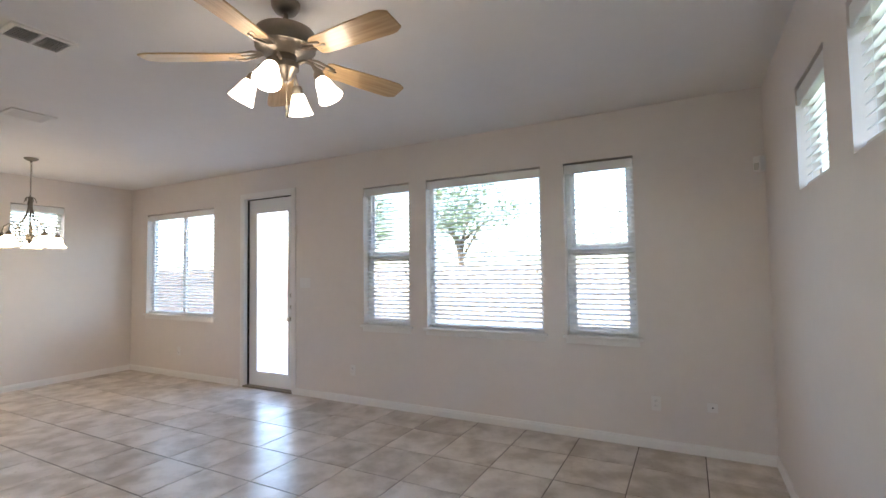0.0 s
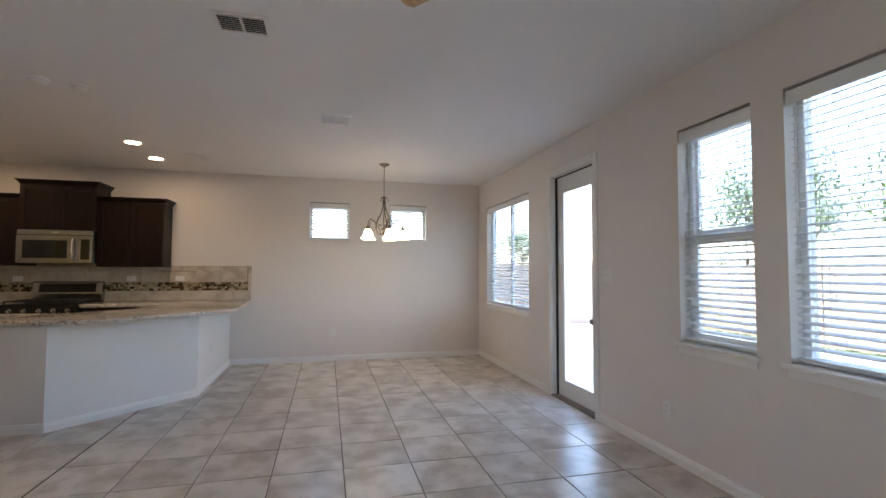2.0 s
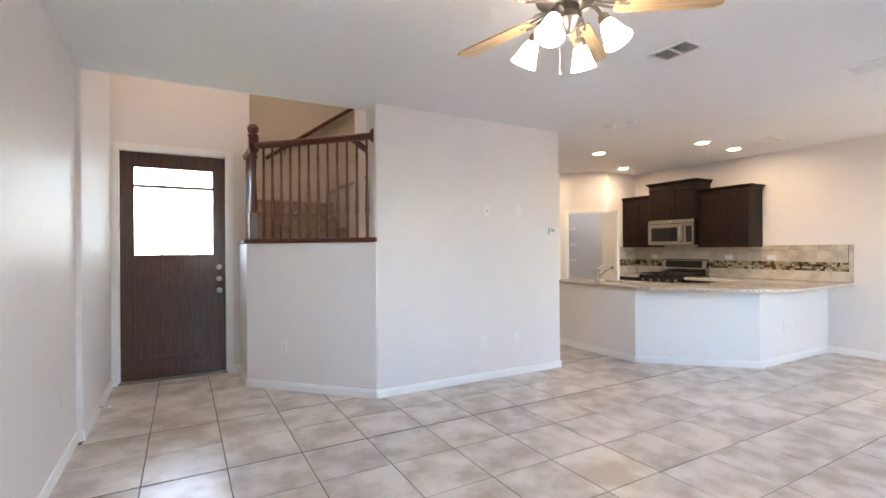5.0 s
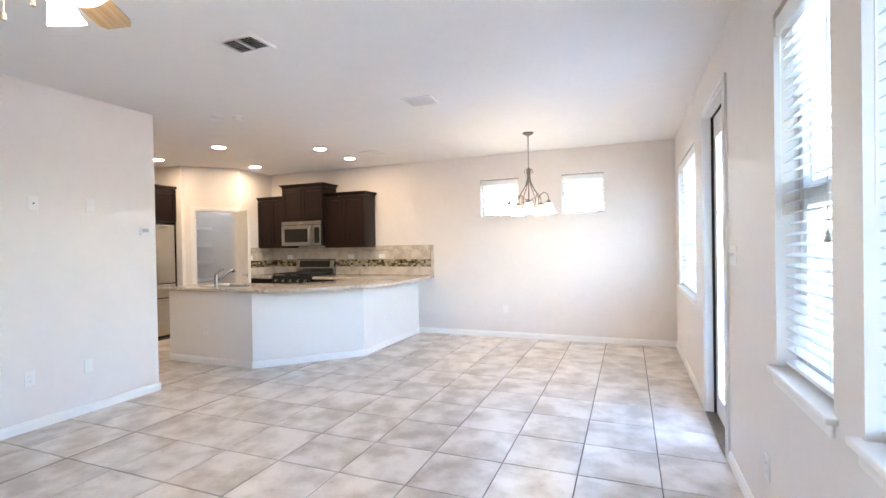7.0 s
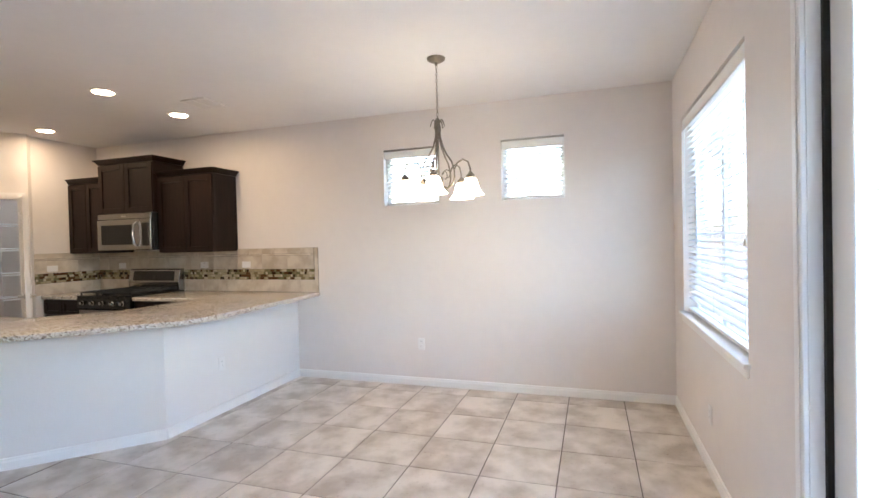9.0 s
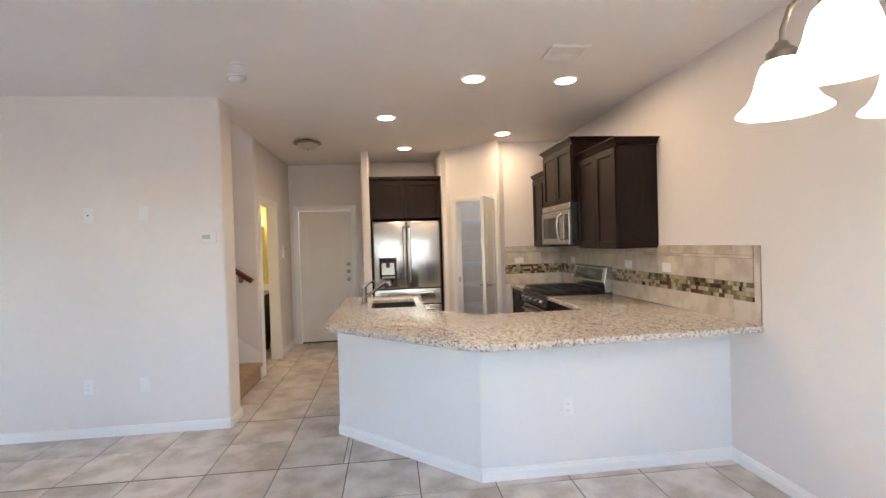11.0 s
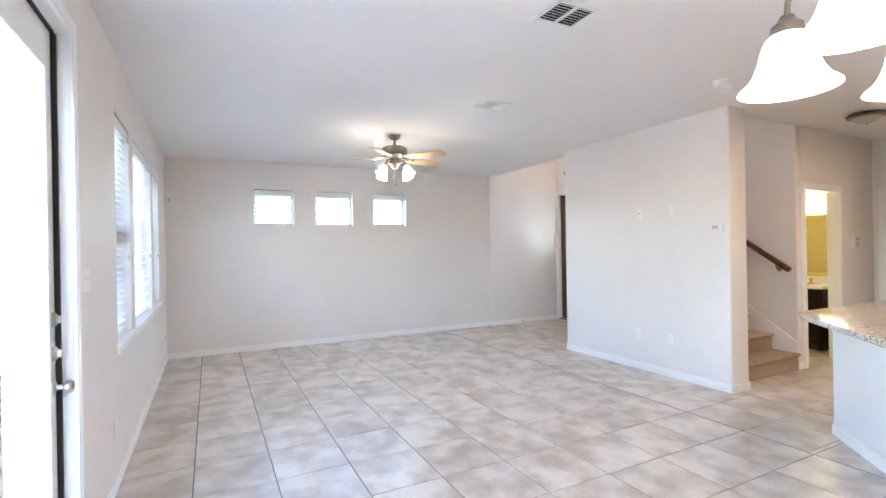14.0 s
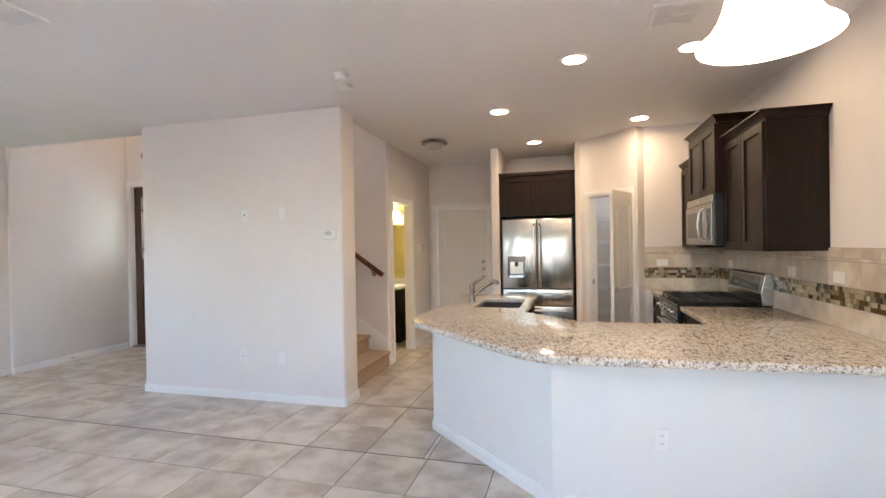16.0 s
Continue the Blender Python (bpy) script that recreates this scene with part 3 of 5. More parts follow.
def knob(parent, x, y, z, out, lever=0.0, material=None):
    """A round knob or lever on a rose; out: the way it points along its own y."""
    bm = bmesh.new()
    m = Matrix.Translation((x, y, z)) @ pose(0, 0, 0, 90 if out < 0 else -90)
    spin(bm, [(0.03, 0), (0.03, 0.006), (0.012, 0.012), (0.011, 0.035), (0.024, 0.042), (0.028, 0.055), (0.022, 0.066), (0.0, 0.07)] if not lever else [(0.03, 0), (0.03, 0.007), (0.012, 0.012), (0.012, 0.05), (0, 0.052)], sides=16, m=m)
    if lever:
        tube(bm, [(x, y + out * 0.045, z), (x + lever * 0.5, y + out * 0.047, z + 0.004), (x + lever, y + out * 0.042, z - 0.004)], 0.008, 8)
    return part("door_handle", bm, material or NICKEL, parent, "brushed nickel handle", own=True, smooth=True)


def deadbolt(parent, x, y, z, out):
    bm = bmesh.new()
    m = Matrix.Translation((x, y, z)) @ pose(0, 0, 0, 90 if out < 0 else -90)
    spin(bm, [(0.03, 0), (0.03, 0.01), (0.022, 0.016), (0, 0.016)], sides=16, m=m)
    box(bm, x - 0.005, x + 0.005, y + (out * 0.014 if out > 0 else out * 0.03), y + (out * 0.03 if out > 0 else out * 0.014), z - 0.015, z + 0.015)
    return part("deadbolt", bm, NICKEL, parent, "brushed nickel deadbolt", own=True, smooth=True)


# patio door with a tall glass pane
pd = thing("door_1", (DOOR[0], YW, 0), "white patio door with one tall glass pane", "door", kind="structure")
w, h = DOOR[1] - DOOR[0], DOOR[3]
casing(pd, w, h, 0.15, 0.055)
bm = bmesh.new()
gx0, gx1, gz0, gz1 = 0.165, w - 0.125, 0.185, 2.165
for b in ((0.026, gx0, 0.022, h - 0.02), (gx1, w - 0.018, 0.022, h - 0.02), (gx0, gx1, 0.022, gz0), (gx0, gx1, gz1, h - 0.02)):
    box(bm, b[0], b[1], 0.058, 0.100, b[2], b[3])
leaf = part("door_leaf", bm, VINYL, pd, own=True)
bm = bmesh.new()
for b in ((gx0 - 0.018, gx0 + 0.012, gz0 - 0.018, gz1 + 0.018), (gx1 - 0.012, gx1 + 0.018, gz0 - 0.018, gz1 + 0.018), (gx0 + 0.012, gx1 - 0.012, gz0 - 0.018, gz0 + 0.012), (gx0 + 0.012, gx1 - 0.012, gz1 - 0.012, gz1 + 0.018)):
    box(bm, b[0], b[1], 0.050, 0.058, b[2], b[3])
bevel(bm, 0.003, 1)
part("glazing_bead", bm, VINYL, leaf, own=True)
pane = part("pane", bbox(gx0, gx1, 0.076, 0.082, gz0, gz1, w=0), DOORGLASS, leaf, own=True)
pane.visible_shadow = False
bm = bmesh.new()
box(bm, 0.0141, 0.032, 0.040, 0.0575, 0.02, h - 0.014)
box(bm, 0.032, w - 0.034, 0.044, 0.0575, h - 0.024, h - 0.0141)
box(bm, w - 0.034, w - 0.0141, 0.040, 0.0575, 0.02, h - 0.024)
part("weatherstrip", bm, RUBBER, pd, "black rubber weatherstrip", own=True)
part("threshold", bbox(0.0, w, -0.02, 0.14, 0.0, 0.02, w=0.004), PEWTER, pd, "dark metal threshold", own=True)
knob(leaf, w - 0.07, 0.058, 0.86, -1, 0.0)
deadbolt(leaf, w - 0.07, 0.058, 1.0, -1)
deadbolt(leaf, w - 0.07, 0.058, 1.14, -1)

# front door, dark stained, with glass lites
fd = thing("door_2", (0.32, -2.29, 0), "dark stained wooden front door with glass lites", "door", kind="structure", turn=180)
w, h = 1.01, 2.41
casing(fd, w, h, 0.16)
bm = bmesh.new()
lites = [(0.14, 0.87, 1.32, 2.03), (0.14, 0.87, 2.06, 2.24)]
xs, zs = [0.016, 0.14, 0.87, w - 0.016], [0.02, 0.2, 1.1, 1.32, 2.03, 2.06, 2.24, h - 0.016]
for i in range(3):
    for j in range(7):
        if i == 1 and j in (3, 5):
            continue
        rec = 0.012 if (i == 1 and j == 1) else 0.0
        box(bm, xs[i], xs[i + 1], 0.05 + rec, 0.095, zs[j], zs[j + 1])
leaf = part("door_leaf", bm, DOORWOOD, fd, own=True)
part("raised_panel", bbox(0.19, 0.82, 0.053, 0.062, 0.25, 1.05, w=0.006), DOORWOOD, leaf, own=True)
for a, b, c, e in lites:
    pane = part("pane", bbox(a, b, 0.07, 0.076, c, e, w=0), DOORGLASS, leaf, own=True)
for x in (0.385, 0.625):
    part("muntin", bbox(x - 0.008, x + 0.008, 0.062, 0.084, 1.32, 2.03), DOORWOOD, leaf, own=True)
part("threshold", bbox(0.0, w, -0.02, 0.15, 0.0, 0.024, w=0.004), PEWTER, fd, "dark metal threshold", own=True)
knob(leaf, w - 0.08, 0.05, 0.92, -1)
deadbolt(leaf, w - 0.08, 0.05, 1.05, -1)
deadbolt(leaf, w - 0.08, 0.05, 1.18, -1)

# garage entry door
gd = thing("door_3", (-4.01, -3.81, 0), "off-white two-panel door to the garage, closed", "door", kind="structure", turn=180)
w, h = 0.81, 2.01
casing(gd, w, h, 0.12)
bm = panelled(w - 0.034, h - 0.034, 0.04, [(0.11, w - 0.145, 0.20, 0.82), (0.11, w - 0.145, 0.98, h - 0.16)])
bm.transform(Matrix.Translation((0.017, 0.03, 0.017)))
leaf = part("door_leaf", bm, DOORP, gd, own=True)
part("door_sweep", bbox(0.017, w - 0.017, 0.028, 0.07, 0.001, 0.016, w=0), RUBBER, gd, "black rubber door sweep", own=True)
knob(leaf, w - 0.075, 0.03, 0.95, -1)
deadbolt(leaf, w - 0.075, 0.03, 1.07, -1)
deadbolt(leaf, w - 0.075, 0.03, 1.18, -1)

# powder room doorway
po = thing("doorway", (-3.90, -2.18, 0), "white trimmed doorway to the powder room", "doorway", kind="structure", turn=-90)
casing(po, 0.75, 2.01, 0.11)

# pantry doorway and its open door
ang = math.degrees(math.atan2(DIAG_Q[1] - DIAG_P[1], DIAG_Q[0] - DIAG_P[0]))
d = (Vector(DIAG_Q) - Vector(DIAG_P)).normalized()
p0 = Vector(DIAG_P) + d * 0.22
pa = thing("door_4", (p0.x, p0.y, 0), "off-white arched-panel pantry door standing open", "door", kind="structure", turn=ang)
casing(pa, 0.61, 2.0, 0.11, 0.055)
strike = part("strike_plate", bbox(0.0141, 0.016, 0.03, 0.06, 0.93, 1.0, w=0), NICKEL, pa, "nickel strike plate", own=True)
leaf_turn = Matrix.Translation(Vector((0.594, -0.022, 0.012))) @ pose(0, 0, 0, 0, 0, 289)
bm = panelled(0.57, 1.965, 0.035, [(0.1, 0.47, 0.2, 0.8), (0.1, 0.47, 0.95, 1.82)], arch=True)
bm.transform(leaf_turn)
leaf = part("door_leaf", bm, DOORP, pa, own=True)
for s in (-1, 1):
    bm = bmesh.new()
    y = -0.0 if s < 0 else 0.035
    m = leaf_turn @ Matrix.Translation((0.51, y, 0.95)) @ pose(0, 0, 0, 90 if s < 0 else -90)
    spin(bm, [(0.028, 0), (0.028, 0.006), (0.011, 0.012), (0.011, 0.05), (0, 0.052)], sides=14, m=m)
    tube(bm, [leaf_turn @ Vector((0.51, y + s * 0.045, 0.95)), leaf_turn @ Vector((0.45, y + s * 0.048, 0.955)), leaf_turn @ Vector((0.40, y + s * 0.043, 0.948))], 0.008, 8)
    part("door_handle", bm, NICKEL, leaf, "nickel lever handle", own=True, smooth=True)
for z in (0.2, 1.0, 1.75):
    bm = bmesh.new()
    tube(bm, [(0.601, -0.022, z), (0.601, -0.022, z + 0.09)], 0.007, 8)
    part("hinge", bm, NICKEL, pa, "nickel hinge", own=True)


# ---- kitchen ----
pony = prism([(XD, 0.615), (-5.90, 0.62), (-4.96, -0.285), (-4.96, -1.62), (-5.08, -1.62), (-5.08, -0.335), (-5.95, 0.50), (XD, 0.495)][::-1], 0.0, 0.872)
tagged(part("wall_peninsula", pony, PONY), "white painted half wall under the granite counter", "half wall", kind="structure")
baseboard((-4.96, -1.62), (-4.96, -0.285))
baseboard((-4.96, -0.285), (-5.90, 0.62))
baseboard((-5.90, 0.62), (XD, 0.615))

# granite worktop with a sink cut-out
outline = [(XD, 0.895), (-5.99, 0.985), (-5.86, 0.975), (-5.74, 0.90), (-4.97, 0.16), (-4.905, 0.05), (-4.895, -0.08), (-4.92, -1.66), (-5.69, -1.66), (-5.67, -0.44), (-6.07, -0.06), (-6.87, -0.05), (-6.87, -0.915), (XD, -0.915)]
SINK = (-5.60, -5.21, -1.30, -0.66)
bm = bmesh.new()
rim_o = [bm.verts.new((x, y, 0.912)) for x, y in outline]
hole = [(SINK[0], SINK[2]), (SINK[1], SINK[2]), (SINK[1], SINK[3]), (SINK[0], SINK[3])]
rim_i = [bm.verts.new((x, y, 0.912)) for x, y in hole]
edges = [bm.edges.new((rim_o[k], rim_o[(k + 1) % len(rim_o)])) for k in range(len(rim_o))] + [bm.edges.new((rim_i[k], rim_i[(k + 1) % 4])) for k in range(4)]
bmesh.ops.triangle_fill(bm, edges=edges, use_beauty=True)
ex = bmesh.ops.extrude_face_region(bm, geom=list(bm.faces))
bmesh.ops.translate(bm, verts=[v for v in ex["geom"] if isinstance(v, bmesh.types.BMVert)], vec=(0, 0, -0.04))
bmesh.ops.recalc_face_normals(bm, faces=bm.faces)
lip = [e for e in bm.edges if len(e.link_faces) == 2 and e.calc_face_angle(0) > 1 and abs(e.verts[0].co.z - e.verts[1].co.z) < 1e-5]
bmesh.ops.bevel(bm, geom=lip, offset=0.009, segments=3, affect="EDGES", profile=0.5)
tagged(part("countertop", bm, GRANITE, None, smooth=True), "polished speckled beige granite peninsula countertop", "countertop")
bm = bbox(XD, -6.87, -2.30, -1.705, 0.872, 0.912, w=0.006, seg=2)
tagged(part("countertop", bm, GRANITE, None), "short polished granite counter beside the range", "countertop")

# undermount sink and tap
sk = thing("sink", (-5.405, -0.98, 0.69), "dark undermount steel kitchen sink in the granite", "sink")
bm = bmesh.new()
x0, x1, y0, y1 = SINK[0] - 0.008, SINK[1] + 0.008, SINK[2] - 0.008, SINK[3] + 0.008
lo = box(bm, x0, x1, y0, y1, 0.69, 0.872)
bmesh.ops.delete(bm, geom=[f for f in bm.faces if all(abs(v.co.z - 0.872) < 1e-4 for v in f.verts)], context="FACES_ONLY")
bevel(bm, 0.03, 3, [e for e in bm.edges if not e.is_boundary])
part("basin", bm, SINKM, sk, smooth=True)
bm = bmesh.new()
spin(bm, [(0.04, 0.0), (0.045, 0.004), (0.02, 0.005), (0.0, 0.003)], (-5.405, -0.98, 0.691), 18)
part("drain", bm, CHROME, sk, "steel drain", smooth=True)
fx, fy = -5.135, -1.02
tap = thing("kitchen_tap", (fx, fy, 0.912), "brushed steel single-lever pull-out kitchen tap", "tap")
bm = bmesh.new()
spin(bm, [(0.032, 0), (0.032, 0.008), (0.026, 0.014), (0.024, 0.12), (0.027, 0.13), (0.024, 0.155), (0.0, 0.16)], (fx, fy, 0.912), 20)
part("tap_body", bm, STEELH, tap, smooth=True)
bm = bmesh.new()
tube(bm, [(fx - 0.01, fy, 0.975), (fx - 0.06, fy + 0.01, 1.005), (fx - 0.13, fy + 0.022, 1.06), (fx - 0.20, fy + 0.035, 1.105), (fx - 0.235, fy + 0.04, 1.10), (fx - 0.245, fy + 0.042, 1.075)], [0.017, 0.016, 0.015, 0.02, 0.021, 0.019], 12)
part("spout", bm, STEELH, tap, smooth=True)
bm = bmesh.new()
tube(bm, [(fx, fy, 1.065), (fx - 0.02, fy + 0.004, 1.085), (fx - 0.075, fy + 0.014, 1.118), (fx - 0.105, fy + 0.02, 1.125)], [0.016, 0.014, 0.010, 0.008], 10)
part("lever", bm, STEELH, tap, smooth=True)


def shaker(x, y0, y1, z0, z1, out=1, axis="x", t=0.02, rail=0.058):
    """A shaker door whose back lies at x, out towards +x (or along y for axis 'y')."""
    bm = bmesh.new()

    def put(a, b, c, e, u, v):
        lo, hi = sorted((x + out * u, x + out * v))
        if axis == "x":
            box(bm, lo, hi, a, b, c, e)
        else:
            box(bm, a, b, lo, hi, c, e)

    put(y0, y0 + rail, z0, z1, 0, t)
    put(y1 - rail, y1, z0, z1, 0, t)
    put(y0 + rail, y1 - rail, z0, z0 + rail, 0, t)
    put(y0 + rail, y1 - rail, z1 - rail, z1, 0, t)
    put(y0 + rail, y1 - rail, z0 + rail, z1 - rail, 0, t * 0.45)
    bevel(bm, 0.002, 1)
    return bm


def crown(parent, x0, x1, y0, y1, z, grow=0.045, high=0.055):
    """A cornice round the top of a cabinet that stands against the wall x0."""
    bm = bmesh.new()
    sect = ((0.0, 0.0), (0.008, 0.0), (0.012, 0.012), (grow * 0.6, high * 0.6), (grow, high * 0.85), (grow, high), (0.0, high))
    loops = []
    for o, dz in sect:
        loops.append([bm.verts.new(p) for p in ((x0, y0 - o, z + dz), (x1 + o, y0 - o, z + dz), (x1 + o, y1 + o, z + dz), (x0, y1 + o, z + dz))])
    for a, b in zip(loops, loops[1:]):
        for k in range(3):
            bm.faces.new((a[k], a[k + 1], b[k + 1], b[k]))
    bm.faces.new(loops[-1])
    return part("cornice", bm, CABINET, parent)


def upper(y0, y1, z0, z1, front, label):
    c = thing("wall_cabinet", (XD, (y0 + y1) / 2, z0), label, "kitchen cabinet", "upper kitchen cabinets")
    part("cabinet_body", bbox(XD, front - 0.021, y0, y1, z0, z1, w=0.002), CABINET, c)
    mid = (y0 + y1) / 2
    for a, b in ((y0 + 0.004, mid - 0.002), (mid + 0.002, y1 - 0.004)):
        part("cabinet_door", shaker(front - 0.0208, a, b, z0 + 0.004, z1 - 0.012), CABINET, c)
    crown(c, XD, front - 0.02, y0, y1, z1)


upper(-2.298, -1.712, 1.375, 2.20, -7.19, "espresso stained wall cabinet with two shaker doors")
upper(-1.71, -0.902, 1.815, 2.375, -7.13, "taller espresso wall cabinet above the microwave")
upper(-0.90, -0.15, 1.365, 2.20, -7.19, "wide espresso stained wall cabinet at the counter end")


def base(name, x0, x1, y0, y1, doors, axis, face, out):
    c = thing(name, ((x0 + x1) / 2, (y0 + y1) / 2, 0), "espresso stained base cabinet under the granite counter", "kitchen cabinet", "base kitchen cabinets")
    part("cabinet_body", bbox(x0, x1, y0, y1, 0.1, 0.871, w=0.002), CABINET, c)
    part("toe_kick", bbox(x0 + 0.01, x1 - (0.06 if out > 0 and axis == "x" else 0.01), y0 + 0.01, y1 - 0.01, 0.0, 0.1, w=0), BLACK, c)
    a, b = (y0, y1) if axis == "x" else (x0, x1)
    step = (b - a) / doors
    for k in range(doors):
        part("cabinet_door", shaker(face, a + k * step + 0.003, a + (k + 1) * step - 0.003, 0.11, 0.69, out, axis), CABINET, c)
        part("drawer_front", shaker(face, a + k * step + 0.003, a + (k + 1) * step - 0.003, 0.70, 0.865, out, axis, rail=0.04), CABINET, c)


base("base_cabinet", XD, -6.915, -2.299, -1.712, 2, "x", -6.9145, 1)
base("base_cabinet", XD, -6.915, -0.912, -0.09, 2, "x", -6.9145, 1)
base("base_cabinet", XD, -6.08, -0.088, 0.49, 2, "y", -0.0885, -1)
base("base_cabinet", -5.64, -5.65 + 0.56, -1.61, -1.31, 1, "x", -5.641, -1)
base("base_cabinet", -5.64, -5.65 + 0.56, -0.65, -0.46, 1, "x", -5.641, -1)

# gas range
rg = thing("gas_range", (-7.22, -1.31, 0), "black and stainless freestanding gas range", "stove")
ry0, ry1 = -1.702, -0.922
part("oven_body", bbox(XD + 0.02, -6.90, ry0, ry1, 0.02, 0.90, w=0.004), BLACK, rg)
part("oven_door", bbox(-6.899, -6.865, ry0 + 0.008, ry1 - 0.008, 0.22, 0.77, w=0.008, seg=2), STEELH, rg, "stainless oven door")
part("oven_window", bbox(-6.8649, -6.861, ry0 + 0.14, ry1 - 0.14, 0.36, 0.62, w=0.002), BLACKGLASS, rg, "dark oven window")
part("drawer", bbox(-6.899, -6.87, ry0 + 0.008, ry1 - 0.008, 0.05, 0.205, w=0.006), STEELH, rg, "stainless warming drawer")
bm = bmesh.new()
tube(bm, [(-6.865, ry0 + 0.06, 0.72), (-6.825, ry0 + 0.09, 0.72), (-6.82, (ry0 + ry1) / 2, 0.72), (-6.825, ry1 - 0.09, 0.72), (-6.865, ry1 - 0.06, 0.72)], 0.011, 10)
part("oven_handle", bm, CHROME, rg, "steel bar handle", smooth=True)
part("control_panel", bbox(-6.90, -6.85, ry0, ry1, 0.785, 0.90, w=0.01, seg=2), BLACK, rg)
for k in range(5):
    y = ry0 + 0.1 + k * 0.145
    bm = bmesh.new()
    spin(bm, [(0.024, 0), (0.024, 0.008), (0.018, 0.012), (0.016, 0.034), (0, 0.036)], sides=14, m=Matrix.Translation((-6.85, y, 0.845)) @ pose(0, 0, 0, 0, 90, 0))
    part("knob", bm, STEELH, rg, "steel control knob", smooth=True)
part("cooktop", bbox(XD + 0.02, -6.85, ry0, ry1, 0.90, 0.922, w=0.006, seg=2), BLACK, rg)
for cx, cy, r in ((-7.05, -1.52, 0.045), (-7.05, -1.10, 0.05), (-7.33, -1.52, 0.04), (-7.33, -1.10, 0.04), (-7.19, -1.31, 0.05)):
    bm = bmesh.new()
    spin(bm, [(r, 0), (r, 0.01), (r * 0.75, 0.014), (r * 0.7, 0.02), (0, 0.022)], (cx, cy, 0.922), 16)
    part("burner", bm, IRON, rg, smooth=True)
for a, b in ((ry0 + 0.02, ry0 + 0.262), (ry0 + 0.268, ry1 - 0.268), (ry1 - 0.262, ry1 - 0.02)):
    bm = bmesh.new()
    for y in (a, b - 0.012, (a + b) / 2 - 0.006):
        box(bm, XD + 0.10, -6.88, y, y + 0.012, 0.945, 0.958)
    for x in (XD + 0.10, -7.32, -7.19, -7.05, -6.892):
        box(bm, x, x + 0.012, a, b, 0.9451, 0.9579)
    for x in (XD + 0.10, -6.892):
        for y in (a, b - 0.012):
            box(bm, x, x + 0.012, y, y + 0.012, 0.922, 0.945)
    part("grate", bm, IRON, rg, "cast-iron grate")
bm = bmesh.new()
lo = [(XD + 0.015, 0.922), (XD + 0.095, 0.922), (XD + 0.105, 1.02), (XD + 0.075, 1.165), (XD + 0.06, 1.175), (XD + 0.015, 1.175)]
r0, r1 = [bm.verts.new((x, ry0, z)) for x, z in lo], [bm.verts.new((x, ry1, z)) for x, z in lo]
bm.faces.new(r0[::-1])
bm.faces.new(r1)
for k in range(len(lo)):
    m = (k + 1) % len(lo)
    bm.faces.new((r0[k], r0[m], r1[m], r1[k]))
bevel(bm, 0.006, 2)
part("backguard", bm, STEELH, rg, "stainless backguard")
tl = math.degrees(math.atan2(0.03, 0.145))
part("display", bbox(-0.001, 0.004, -0.315, 0.315, 0.015, 0.13, w=0.001, m=Matrix.Translation((XD + 0.1045, -1.312, 1.02)) @ pose(0, 0, 0, 0, -tl, 0)), BLACKGLASS, rg, "black glass display")

# microwave
mw = thing("microwave", (XD, -1.305, 1.40), "stainless over-the-range microwave under a cabinet", "microwave")
my0, my1 = -1.708, -0.905
part("microwave_body", bbox(XD, -7.1350, my0, my1, 1.40, 1.813, w=0.004), BLACK, mw)
part("microwave_door", bbox(-7.1349, -7.1000, my0 + 0.003, my1 - 0.16, 1.405, 1.745, w=0.006, seg=2), STEELH, mw, "stainless door")
part("microwave_window", bbox(-7.0999, -7.0960, my0 + 0.07, my1 - 0.27, 1.465, 1.685, w=0.002), BLACKGLASS, mw, "dark mesh window")
part("control_strip", bbox(-7.1349, -7.1010, my1 - 0.158, my1 - 0.003, 1.405, 1.745, w=0.006, seg=2), STEELH, mw)
part("keypad", bbox(-7.1009, -7.0980, my1 - 0.125, my1 - 0.03, 1.45, 1.70, w=0.001), BLACKGLASS, mw, "black keypad")
part("vent_grille", bbox(-7.1349, -7.1100, my0 + 0.003, my1 - 0.003, 1.75, 1.811, w=0.006, seg=2), STEELH, mw)
bm = bmesh.new()
tube(bm, [(-7.1000, my1 - 0.20, 1.44), (-7.0650, my1 - 0.20, 1.47), (-7.0500, my1 - 0.20, 1.57), (-7.0650, my1 - 0.20, 1.68), (-7.1000, my1 - 0.20, 1.71)], 0.011, 10)
part("microwave_handle", bm, CHROME, mw, "curved steel handle", smooth=True)
part("badge", bbox(-7.1099, -7.1080, -1.34, -1.27, 1.772, 1.788, w=0), CHROME, mw, "small badge plate")

